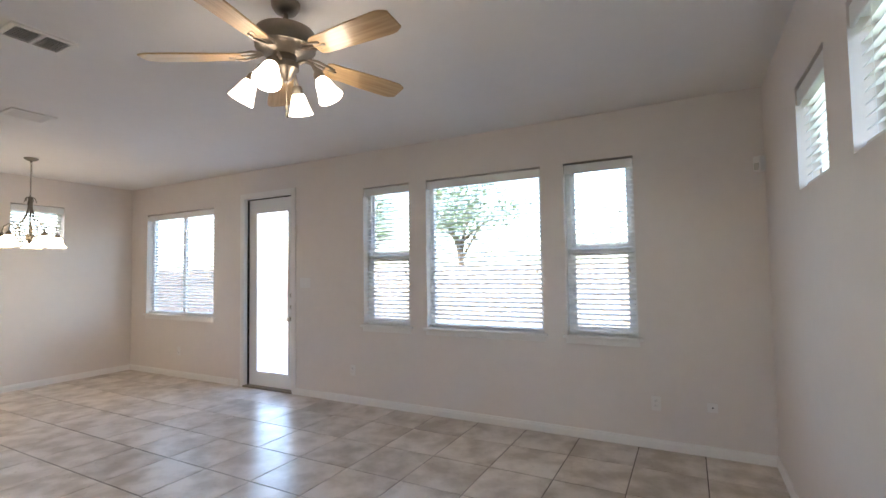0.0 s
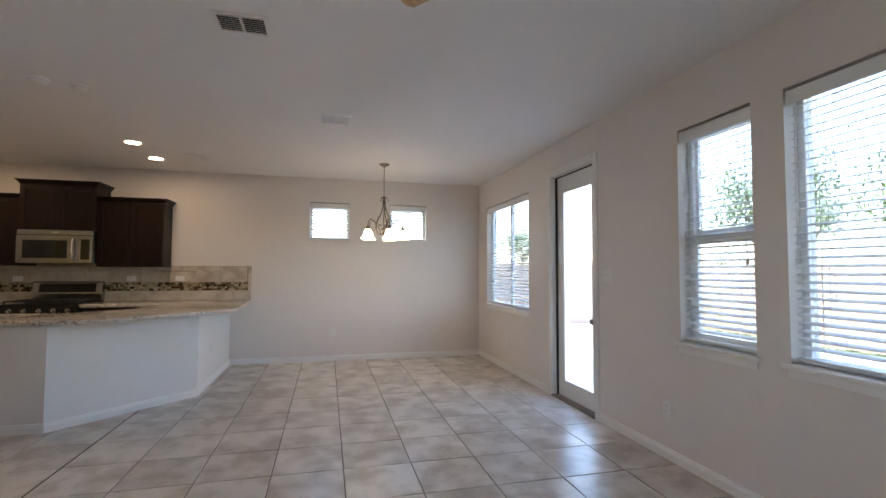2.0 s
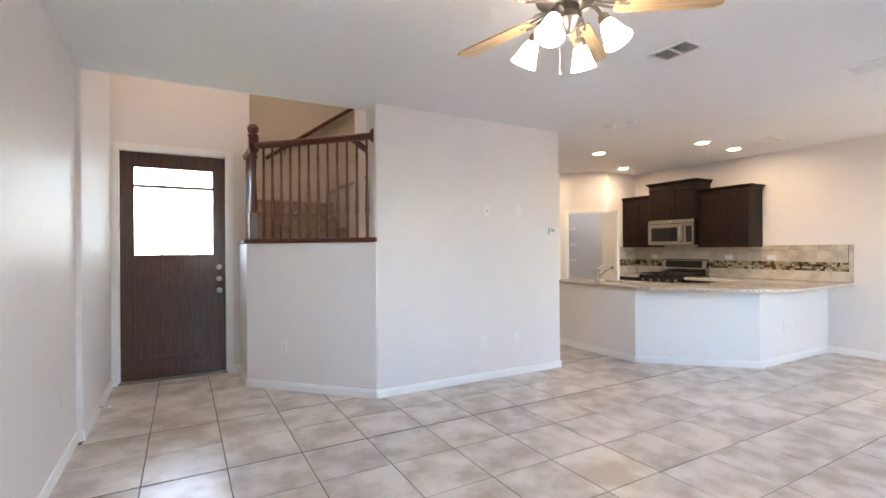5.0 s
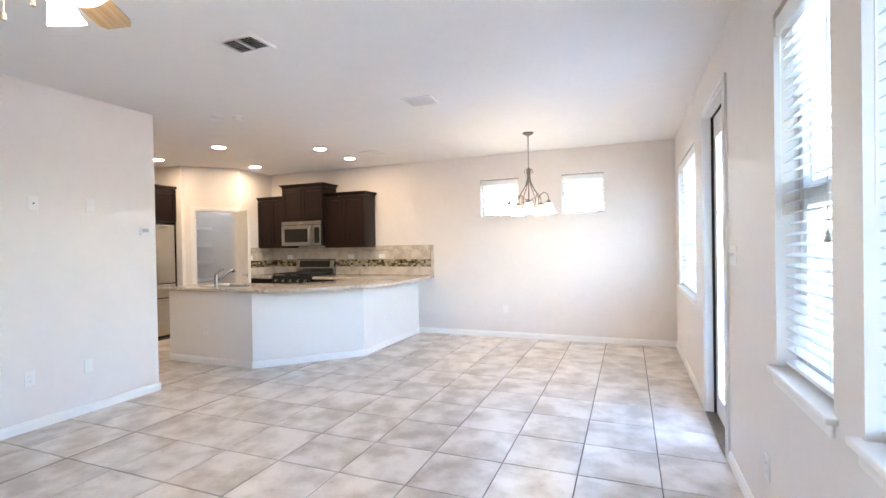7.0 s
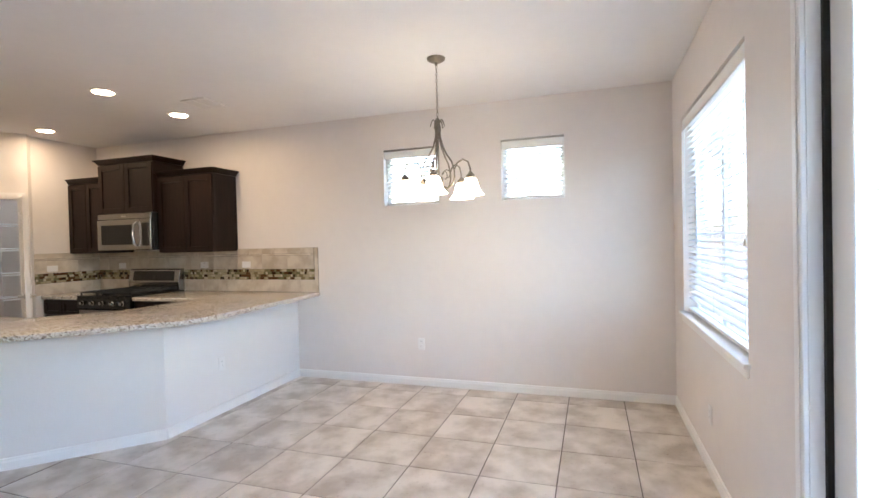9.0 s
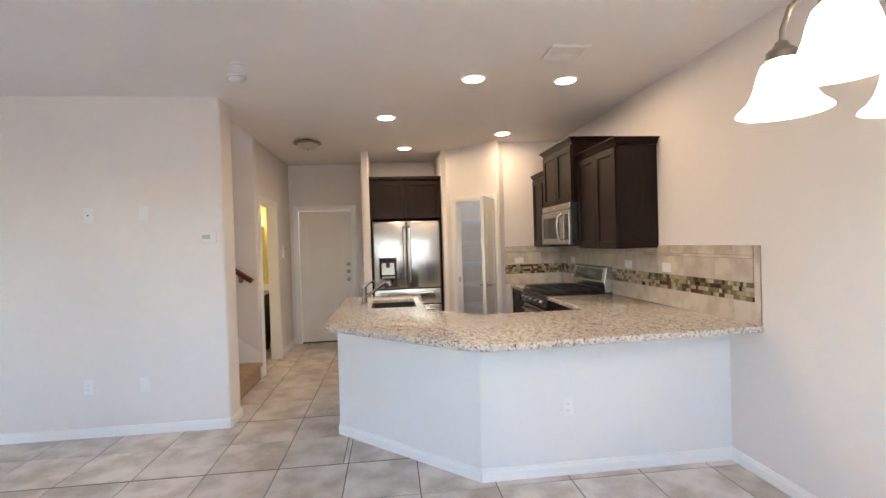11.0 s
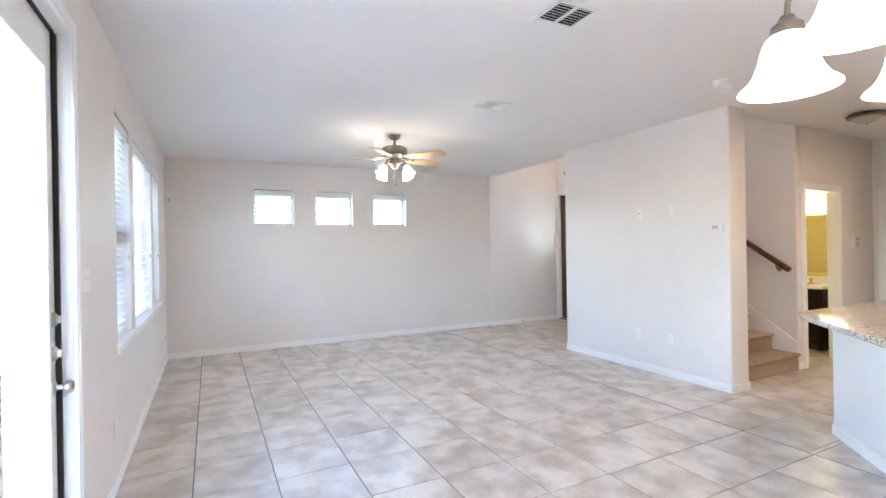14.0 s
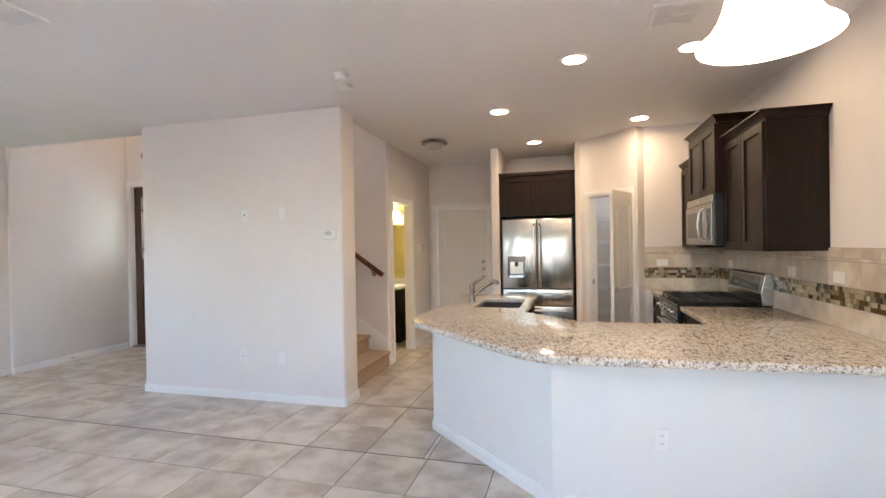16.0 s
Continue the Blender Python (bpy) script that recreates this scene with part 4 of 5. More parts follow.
# refrigerator and the cabinet over it
fr = thing("refrigerator", (-5.61, -3.25, 0), "stainless French-door refrigerator in an alcove", "refrigerator")
fx0, fx1, fyf = -6.06, -5.165, -2.90
part("fridge_body", bbox(fx0, fx1, -3.60, fyf - 0.055, 0.02, 1.755, w=0.006), BLACK, fr)
mid = (fx0 + fx1) / 2
for a, b, hx, z0, z1 in ((mid + 0.003, fx1, mid + 0.035, 0.86, 1.765), (fx0, mid - 0.003, mid - 0.035, 0.86, 1.765)):
    dr = part("fridge_door", bbox(a, b, fyf - 0.054, fyf, z0, z1, w=0.014, seg=3), STEEL, fr, smooth=True)
    bm = bmesh.new()
    tube(bm, [(hx, fyf, 0.92), (hx, fyf + 0.045, 0.95), (hx, fyf + 0.052, 1.3), (hx, fyf + 0.045, 1.67), (hx, fyf, 1.70)], 0.012, 10)
    part("fridge_handle", bm, CHROME, dr, "vertical steel handle", smooth=True)
    if a > mid:
        part("dispenser", bbox(fx1 - 0.30, fx1 - 0.07, fyf + 0.0005, fyf + 0.006, 1.0, 1.28, w=0.002), BLACKGLASS, dr, "black water dispenser")
        part("dispenser_tray", bbox(fx1 - 0.275, fx1 - 0.095, fyf + 0.006, fyf + 0.03, 1.005, 1.03, w=0.003), CHROME, dr, "steel drip tray")
        part("dispenser_panel", bbox(fx1 - 0.27, fx1 - 0.10, fyf + 0.0065, fyf + 0.012, 1.05, 1.21, w=0.004), NICKEL, dr, "steel dispenser recess")
        part("dispenser_spout", bbox(fx1 - 0.21, fx1 - 0.16, fyf + 0.012, fyf + 0.03, 1.15, 1.21, w=0.004), BLACK, dr)
for z0, z1 in ((0.64, 0.85), (0.06, 0.63)):
    dr = part("freezer_drawer", bbox(fx0, fx1, fyf - 0.054, fyf, z0, z1, w=0.012, seg=3), STEEL, fr, smooth=True)
    bm = bmesh.new()
    z = z1 - 0.05
    tube(bm, [(fx0 + 0.08, fyf, z), (fx0 + 0.10, fyf + 0.045, z), (mid, fyf + 0.05, z), (fx1 - 0.10, fyf + 0.045, z), (fx1 - 0.08, fyf, z)], 0.012, 10)
    part("drawer_handle", bm, CHROME, dr, "horizontal steel handle", smooth=True)
fc = thing("fridge_cabinet", (-5.61, -3.2, 1.80), "espresso cabinet with two doors above the refrigerator", "kitchen cabinet")
part("cabinet_body", bbox(-6.097, -5.133, -3.55, fyf - 0.02, 1.80, 2.33, w=0.002), CABINET, fc)
for a, b in ((-6.09, -5.617), (-5.613, -5.14)):
    part("cabinet_door", shaker(fyf - 0.0198, a, b, 1.805, 2.31, 1, "y"), CABINET, fc)
part("cornice", bbox(-6.099, -5.131, fyf - 0.03, fyf + 0.02, 2.331, 2.37, w=0.006), CABINET, fc)
for x in (-6.085, -5.145):
    part("side_panel", bbox(x - 0.012, x + 0.012, -3.5, fyf - 0.02, 0.0, 1.799, w=0.001), CABINET, fc)


# ---- stair, railing ----
st = thing("staircase", (-2.9, -1.45, 0), "carpeted staircase rising behind the wall", "staircase")
RISE, RUN = 0.183, 0.262


def step(x0, x1, y0, y1, z0, z1, nose):
    """A carpeted step; nose: the way its rounded edge points."""
    bm = bmesh.new()
    box(bm, x0, x1, y0, y1, z0, z1 - 0.03)
    ext = {"-x": (0.025, 0, 0, 0), "+y": (0, 0, 0, 0.025), "+x": (0, 0.025, 0, 0)}[nose]
    b2 = bmesh.new()
    box(b2, x0 - ext[0], x1 + ext[1], y0 - ext[2], y1 + ext[3], z1 - 0.034, z1)
    bevel(b2, 0.014, 3)
    me = bpy.data.meshes.new("t")
    b2.to_mesh(me)
    b2.free()
    bm.from_mesh(me)
    bpy.data.meshes.remove(me)
    return bm


n = 7
for k in range(n):
    x = -3.90 + k * RUN
    part("step", step(x, x + RUN + 0.002 if k < n - 1 else -2.12, -2.019, -0.851, 0.0 if k == 0 else k * RISE - 0.02, (k + 1) * RISE, "-x"), CARPET, st, smooth=True)
ZL = n * RISE + 0.02
part("landing", prism([(-2.118, -0.86), (-1.86, -0.72), (-0.93, -1.66), (-0.93, -2.19), (-2.118, -2.19)][::-1], ZL - 0.2, ZL, 0.01, 2), CARPET, st)
for k in range(4):
    y = -2.19 - 0.29 * k
    part("step", step(-2.115, -0.935, -3.345, y, ZL + k * RISE - 0.01, ZL + (k + 1) * RISE, "+y"), CARPET, st, smooth=True)
for k in range(5):
    x = -2.12 - 0.26 * k
    part("step", step(x - 0.262, x, -3.345, -2.135, 2.46, ZL + (k + 5) * RISE, "+x"), CARPET, st, smooth=True)
# skirt board along the lower flight
bm = bmesh.new()
quad = [(-3.90, 0.0), (-3.90, 0.30), (-2.10, 0.30 + 1.80 * RISE / RUN), (-2.10, 1.8 * RISE / RUN)]
f0, f1 = [bm.verts.new((x, -2.0195, z)) for x, z in quad], [bm.verts.new((x, -2.004, z)) for x, z in quad]
bm.faces.new(f0)
bm.faces.new(f1[::-1])
for k in range(4):
    bm.faces.new((f0[k], f0[(k + 1) % 4], f1[(k + 1) % 4], f1[k]))
part("skirt_board", bm, TRIM, st, "white painted skirt board")


def rail_bar(name, p, q, parent=None, w=0.06, h=0.055):
    """A rounded handrail from p to q."""
    p, q = Vector(p), Vector(q)
    d = (q - p).normalized()
    side = d.cross(Vector((0, 0, 1))).normalized()
    up = side.cross(d)
    sect = [(-0.35, -0.5), (0.35, -0.5), (0.4, -0.2), (0.5, 0.0), (0.5, 0.2), (0.35, 0.42), (0.12, 0.5), (-0.12, 0.5), (-0.35, 0.42), (-0.5, 0.2), (-0.5, 0.0), (-0.4, -0.2)]
    bm = bmesh.new()
    a = [bm.verts.new(p + side * (s * w) + up * (t * h)) for s, t in sect]
    b = [bm.verts.new(q + side * (s * w) + up * (t * h)) for s, t in sect]
    bm.faces.new(a)
    bm.faces.new(b[::-1])
    for k in range(len(sect)):
        m = (k + 1) % len(sect)
        bm.faces.new((a[k], a[m], b[m], b[k]))
    return part(name, bm, RAIL, parent, smooth=True)


hr = thing("handrail", (-3.86, -1.97, 1.08), "cherry stained wooden handrail on brackets beside the stair", "handrail")
sl = RISE / RUN
rail_bar("rail", (-3.86, -1.95, 1.10), (-2.2, -1.95, 1.10 + 1.66 * sl), hr)
for x in (-3.72, -2.9):
    bm = bmesh.new()
    z = 1.10 + (x + 3.86) * sl
    tube(bm, [(x, -2.018, z - 0.09), (x, -1.97, z - 0.085), (x, -1.95, z - 0.03)], 0.009, 8)
    spin(bm, [(0.028, 0), (0.028, 0.006), (0.012, 0.012)], sides=14, m=Matrix.Translation((x, -2.0199, z - 0.09)) @ pose(0, 0, 0, -90))
    part("bracket", bm, PEWTER, hr, "dark metal bracket", smooth=True)

hr = thing("handrail", (-1.5, -3.33, 2.6), "cherry stained handrail on the stairwell back wall", "handrail")
rail_bar("rail", (-1.25, -3.28, 2.62), (-3.4, -3.28, 2.62 + 2.15 * sl), hr)
for x in (-1.5, -2.6):
    bm = bmesh.new()
    z = 2.62 + (-1.25 - x) * sl
    tube(bm, [(x, -3.349, z - 0.09), (x, -3.30, z - 0.085), (x, -3.28, z - 0.03)], 0.009, 8)
    part("bracket", bm, PEWTER, hr, "dark metal bracket", smooth=True)
hr = thing("handrail", (-1.98, -0.9, 2.2), "short cherry handrail end on the stair wall", "handrail")
rail_bar("rail", (-1.72, -0.96, 2.44), (-2.75, -0.92, 2.44 - 1.03 * sl), hr)
bm = bmesh.new()
tube(bm, [(-2.1, -0.851, 2.10), (-2.1, -0.90, 2.105), (-2.1, -0.92, 2.16)], 0.009, 8)
part("bracket", bm, PEWTER, hr, "dark metal bracket", smooth=True)

rl = thing("stair_railing", (-1.30, -1.13, 1.43), "cherry stained wooden balustrade on the low wall", "stair railing")
A, B, C = Vector((-1.815, -0.655)), Vector((-0.885, -1.615)), Vector((-0.885, -2.27))
d = (B - A).normalized()
nn = Vector((-d.y, d.x))


def strip(a, b, z0, z1, half, name, w=0.005):
    dd = (b - a).normalized()
    s = Vector((-dd.y, dd.x)) * half
    return part(name, prism([tuple(a - s), tuple(b - s), tuple(b + s), tuple(a + s)], z0, z1, w), RAIL, rl)


strip(A - d * 0.05, B + d * 0.05, 1.432, 1.475, 0.088, "sill_cap", 0.008)
strip(B + Vector((0, -0.09)), C, 1.4325, 1.474, 0.086, "sill_cap", 0.008)
rail_bar("top_rail", (A.x - d.x * 0.01, A.y - d.y * 0.01, 2.42), (B.x, B.y, 2.42), rl, 0.065, 0.065)
rail_bar("top_rail", (B.x, B.y - 0.03, 2.42), (C.x, C.y, 2.42), rl, 0.065, 0.065)
bm = bmesh.new()
spin(bm, [(0.065, -0.012), (0.07, 0.0), (0.065, 0.014), (0.045, 0.02), (0, 0.02)], sides=20, m=Matrix.Translation((A.x - d.x * 0.0, A.y - d.y * 0.0, 2.42)) @ Vector((d.x, d.y, 0)).to_track_quat("Z", "Y").to_matrix().to_4x4())
part("rosette", bm, RAIL, rl, "round wall rosette", smooth=True)
L = (B - A).length
bm = bmesh.new()
spin(bm, [(0.016, 0), (0.016, 0.16), (0.019, 0.17), (0.014, 0.19), (0.020, 0.24), (0.018, 0.32), (0.012, 0.60), (0.013, 0.76), (0.017, 0.78), (0.012, 0.80), (0.012, 0.915)], sides=10)
first = part("baluster", bm, RAIL, rl, own=True, smooth=True)
spots = [A + d * (0.075 + k * 0.1035) for k in range(12)] + [B + Vector((0, -0.12 - 0.105 * k)) for k in range(5)]
inv = stands(rl).inverted()
for k, s in enumerate(spots):
    ob = first if k == 0 else new("baluster", first.data)
    ob.parent = rl
    ob.matrix_basis = inv @ Matrix.Translation((s.x, s.y, 1.475))
bm = bmesh.new()
box(bm, B.x - 0.045, B.x + 0.045, B.y - 0.045, B.y + 0.045, 1.475, 1.74)
bevel(bm, 0.005, 1)
spin(bm, [(0.045, 1.74), (0.03, 1.76), (0.042, 1.79), (0.036, 1.84), (0.028, 2.1), (0.03, 2.28), (0.042, 2.31), (0.032, 2.34), (0.045, 2.36)], (B.x, B.y, 0), 16)
box(bm, B.x - 0.045, B.x + 0.045, B.y - 0.045, B.y + 0.045, 2.36, 2.50)
spin(bm, [(0.03, 2.50), (0.055, 2.515), (0.055, 2.53), (0.035, 2.54), (0.058, 2.575), (0.055, 2.61), (0.03, 2.64), (0, 2.645)], (B.x, B.y, 0), 16)
part("newel_post", bm, RAIL, rl, "turned newel post with a ball cap", smooth=True)

# ---- ceiling fan ----
fan = thing("ceiling_fan", (-1.77, 1.88, 2.70), "brushed nickel ceiling fan with maple blades and lit glass shades", "ceiling fan")
FX, FY = -1.77, 1.88
bm = bmesh.new()
spin(bm, [(0.0, 0.0), (0.068, 0.0), (0.066, -0.02), (0.05, -0.045), (0.025, -0.055), (0, -0.055)], (FX, FY, 2.70), 24)
part("canopy", bm, FANMETAL, fan, smooth=True)
bm = bmesh.new()
tube(bm, [(FX, FY, 2.65), (FX, FY, 2.58)], 0.013, 12)
part("downrod", bm, FANMETAL, fan, smooth=True)
bm = bmesh.new()
spin(bm, [(0.03, 2.60), (0.09, 2.595), (0.135, 2.575), (0.145, 2.55), (0.145, 2.515), (0.135, 2.50), (0.14, 2.492), (0.12, 2.478), (0.075, 2.47), (0.06, 2.462), (0.0, 2.462)], (FX, FY, -0.02), 32)
part("motor_housing", bm, FANMETAL, fan, smooth=True)
bm = bmesh.new()
spin(bm, [(0.0, 2.47), (0.05, 2.462), (0.05, 2.41), (0.062, 2.40), (0.062, 2.375), (0.045, 2.36), (0.03, 2.33), (0.012, 2.315), (0, 2.315)], (FX, FY, 0), 24)
part("light_kit", bm, FANMETAL, fan, smooth=True)
for k in range(5):
    a = radians(68 + 72 * k)
    m = Matrix.Translation((FX, FY, 2.452)) @ pose(0, 0, 0, 0, 0, math.degrees(a))
    tilt = Matrix.Translation((0, 0, -0.012)) @ pose(0, 0, 0, -11, 1.5, 0)
    out = [(0.20, -0.045), (0.22, -0.055), (0.42, -0.066), (0.60, -0.070), (0.625, -0.066), (0.655, -0.048), (0.655, 0.048), (0.625, 0.066), (0.60, 0.070), (0.42, 0.066), (0.22, 0.055), (0.20, 0.045)]
    bm = bmesh.new()
    lo, hi = [bm.verts.new((x, y, -0.004)) for x, y in out], [bm.verts.new((x, y, 0.004)) for x, y in out]
    bm.faces.new(lo[::-1])
    bm.faces.new(hi)
    for j in range(len(out)):
        q = (j + 1) % len(out)
        bm.faces.new((lo[j], lo[q], hi[q], hi[j]))
    bm.transform(tilt)
    blade = part("blade", bm, MAPLE, fan, "maple veneer fan blade", own=True)
    blade.matrix_basis = stands(fan).inverted() @ m
    bm = bmesh.new()
    for s in (-1, 1):
        tube(bm, [(0.11, s * 0.012, 0.0), (0.15, s * 0.03, -0.006), (0.20, s * 0.034, -0.018), (0.245, s * 0.022, -0.021)], 0.006, 8)
    tube(bm, [(0.11, 0, 0.0), (0.17, 0, -0.012), (0.255, 0, -0.021)], 0.006, 8)
    for x, y in ((0.225, 0.025), (0.225, -0.025), (0.255, 0)):
        spin(bm, [(0.009, -0.026), (0.009, -0.02), (0, -0.018)], (x, y, 0), 10)
    iron = part("blade_iron", bm, FANMETAL, blade, "scrolled nickel bracket", own=True, smooth=True)
for k in range(4):
    a = radians(26 + 90 * k)
    c, s = math.cos(a), math.sin(a)
    bm = bmesh.new()
    tube(bm, [(FX + c * 0.05, FY + s * 0.05, 2.40), (FX + c * 0.09, FY + s * 0.09, 2.413), (FX + c * 0.125, FY + s * 0.125, 2.40), (FX + c * 0.155, FY + s * 0.155, 2.350)], 0.009, 10)
    m = Matrix.Translation((FX + c * 0.155, FY + s * 0.155, 2.350)) @ pose(0, 0, 0, 0, 0, math.degrees(a)) @ pose(0, 0, 0, 0, -28, 0)
    spin(bm, [(0.0, 0.012), (0.018, 0.01), (0.026, -0.005), (0.028, -0.03), (0.0, -0.03)], sides=16, m=m)
    arm = part("lamp_arm", bm, FANMETAL, fan, smooth=True)
    bm = bmesh.new()
    spin(bm, [(0.024, -0.028), (0.034, -0.045), (0.042, -0.075), (0.050, -0.105), (0.062, -0.135), (0.059, -0.136), (0.047, -0.105), (0.039, -0.075), (0.031, -0.047), (0.0, -0.035)], sides=24, m=m, thick=True)
    part("lamp_shade", bm, FANBULB, arm, "glowing frosted glass bell shade", smooth=True)
for dx, dy, ln in ((0.03, -0.02, 0.20), (-0.025, 0.03, 0.14)):
    bm = bmesh.new()
    tube(bm, [(FX + dx, FY + dy, 2.36), (FX + dx, FY + dy, 2.36 - ln)], 0.0015, 5)
    spin(bm, [(0.0, 0), (0.006, -0.005), (0.007, -0.025), (0, -0.03)], (FX + dx, FY + dy, 2.36 - ln), 10)
    part("pull_chain", bm, PEWTER, fan, smooth=True)

# ---- chandelier ----
CX, CY = -6.395, 2.63
ch = thing("chandelier", (CX, CY, 2.70), "antique pewter chandelier with five lit bell glass shades on a chain", "chandelier")
bm = bmesh.new()
spin(bm, [(0.0, 0.0), (0.065, 0.0), (0.062, -0.012), (0.035, -0.028), (0.012, -0.032), (0.008, -0.05), (0, -0.05)], (CX, CY, 2.70), 24)
part("canopy", bm, PEWTER, ch, smooth=True)
z, k = 2.652, 0
while z > 2.27:
    bm = bmesh.new()
    pts = []
    for j in range(12):
        a = 2 * math.pi * j / 12
        u, v = 0.007 * math.cos(a), 0.015 * math.sin(a)
        pts.append((CX + (u if k % 2 else 0), CY + (0 if k % 2 else u), z - 0.015 + v))
    tube(bm, pts, 0.002, 5, closed=True)
    part("chain_link", bm, PEWTER, ch, smooth=True)
    z -= 0.0235
    k += 1
bm = bmesh.new()
tube(bm, [(CX, CY, 2.27), (CX, CY, 1.80)], 0.006, 10)
spin(bm, [(0.0, 2.285), (0.012, 2.28), (0.02, 2.26), (0.014, 2.24), (0.022, 2.225), (0.022, 2.19), (0.012, 2.175), (0, 2.175)], (CX, CY, 0), 16)
spin(bm, [(0.0, 1.875), (0.02, 1.872), (0.032, 1.862), (0.034, 1.82), (0.028, 1.81), (0.016, 1.80), (0.02, 1.79), (0.012, 1.772), (0.0, 1.762)], (CX, CY, 0), 20)
part("stem", bm, PEWTER, ch, smooth=True)
LIFT = 0.012
for k in range(5):
    a = radians(10.0 + 72 * k)
    c, s = math.cos(a), math.sin(a)

    def at(r, zz):
        r += 0.012 if r > 0.2 else 0.0
        return (CX + c * r, CY + s * r, zz + LIFT if zz < 2.0 else zz)

    bm = bmesh.new()
    tube(bm, [at(0.012, 2.20), at(0.018, 2.14), at(0.035, 2.08), at(0.065, 2.02), at(0.10, 1.96), at(0.12, 1.90), at(0.122, 1.85), at(0.105, 1.80), at(0.07, 1.775), at(0.03, 1.79)], [0.007, 0.007, 0.0065, 0.006, 0.006, 0.006, 0.006, 0.006, 0.006, 0.005], 8)
    tube(bm, [at(0.12, 1.90), at(0.145, 1.945), at(0.185, 1.965), at(0.21, 1.945), at(0.226, 1.90), at(0.228, 1.868)], 0.006, 8)
    arm = part("arm", bm, PEWTER, ch, smooth=True)
    bm = bmesh.new()
    curl = [at(0.012 + 0.03 * t * 1.4, 2.235 + 0.035 * math.sin(t * 3.6)) for t in [j / 8 for j in range(9)]]
    tube(bm, curl, 0.004, 6)
    part("crown_scroll", bm, PEWTER, arm, smooth=True)
    bm = bmesh.new()
    inner = [at(0.035 + 0.045 * (1 - math.cos(t * 5.2)) * 0.5 + 0.01 * t, 1.875 + 0.028 * math.sin(t * 5.2)) for t in [j / 10 for j in range(11)]]
    tube(bm, inner, 0.0035, 6)
    part("scroll", bm, PEWTER, arm, smooth=True)
    bm = bmesh.new()
    spin(bm, [(0.0, 1.878), (0.012, 1.874), (0.018, 1.862), (0.030, 1.852), (0.032, 1.832), (0.0, 1.832)], at(0.228, 0.0), 18)
    part("lamp_socket", bm, PEWTER, arm, smooth=True)
    bm = bmesh.new()
    prof = [(0.030, 1.834), (0.043, 1.822), (0.051, 1.80), (0.057, 1.775), (0.066, 1.752), (0.079, 1.733), (0.093, 1.722), (0.096, 1.717), (0.093, 1.716), (0.076, 1.728), (0.063, 1.747), (0.053, 1.773), (0.047, 1.80), (0.038, 1.82), (0.0, 1.828)]
    spin(bm, [(r * 0.955, zz) for r, zz in prof], at(0.228, 0.0), 28, thick=True)
    part("lamp_shade", bm, BULB, arm, "glowing frosted bell glass shade", smooth=True)


# ---- ceiling fittings ----
def recessed(x, y):
    rc = thing("recessed_light", (x, y, H), "round white recessed ceiling light, lit", "ceiling light", "recessed kitchen lights")
    bm = bmesh.new()
    spin(bm, [(0.098, 0.0), (0.098, -0.005), (0.088, -0.009), (0.074, -0.006), (0.072, -0.001)], (x, y, H), 28, thick=True)
    part("trim_ring", bm, PLASTIC, rc, smooth=True)
    bm = bmesh.new()
    spin(bm, [(0.0, -0.0035), (0.04, -0.0035), (0.073, -0.003)], (x, y, H), 28, thick=True)
    part("lens", bm, CAN, rc, "glowing lens")


for x, y in ((-5.39, -1.205), (-6.06, -0.118), (-5.617, -2.66), (-6.722, -1.883), (-6.797, -0.133)):
    recessed(x, y)

hl = thing("hall_ceiling_light", (-4.473, -2.152, H), "nickel flush-mount hall light with frosted glass, off", "ceiling light")
bm = bmesh.new()
spin(bm, [(0.0, 0.0), (0.06, 0.0), (0.07, -0.02), (0.155, -0.032), (0.158, -0.045), (0.12, -0.052)], (-4.473, -2.152, H), 28)
part("rim", bm, FANMETAL, hl, smooth=True)
bm = bmesh.new()
spin(bm, [(0.118, -0.050), (0.108, -0.07), (0.08, -0.092), (0.045, -0.104), (0.0, -0.107)], (-4.473, -2.152, H), 28, thick=True)
part("lamp_glass", bm, FROST, hl, "frosted alabaster glass bowl", smooth=True)
bm = bmesh.new()
spin(bm, [(0.0, -0.10), (0.014, -0.102), (0.012, -0.115), (0.006, -0.125), (0, -0.13)], (-4.473, -2.152, H), 12)
part("finial", bm, NICKEL, hl, smooth=True)


def vent(x0, x1, y0, y1, tip, dark, label):
    """A ceiling register with real slats; across: the axis the slats run along."""
    v = thing("ceiling_vent", ((x0 + x1) / 2, (y0 + y1) / 2, H), label, "air vent", "ceiling vents")
    bm = bmesh.new()
    f = 0.024
    for b in ((x0, x1, y0, y0 + f), (x0, x1, y1 - f, y1), (x0, x0 + f, y0 + f, y1 - f), (x1 - f, x1, y0 + f, y1 - f)):
        box(bm, *b, H - 0.012, H)
    part("frame", bm, PLASTIC, v)
    part("backing", bbox(x0 + f, x1 - f, y0 + f, y1 - f, H - 0.0015, H, w=0), DARKGAP if dark else PLASTIC, v)
    part("divider", bbox(x0 + f, x1 - f, (y0 + y1) / 2 - 0.007, (y0 + y1) / 2 + 0.007, H - 0.014, H - 0.0016, w=0), PLASTIC, v)
    a, b = x0 + f, x1 - f
    n = 8
    for k in range(n):
        t = a + (k + 0.5) * (b - a) / n
        bm = bbox(-0.0125, 0.0125, y0 + f, y1 - f, -0.0008, 0.0008, w=0, m=Matrix.Translation((t, 0, H - 0.0095)) @ pose(0, 0, 0, 0, tip, 0))
        part("slat", bm, PLASTIC, v)


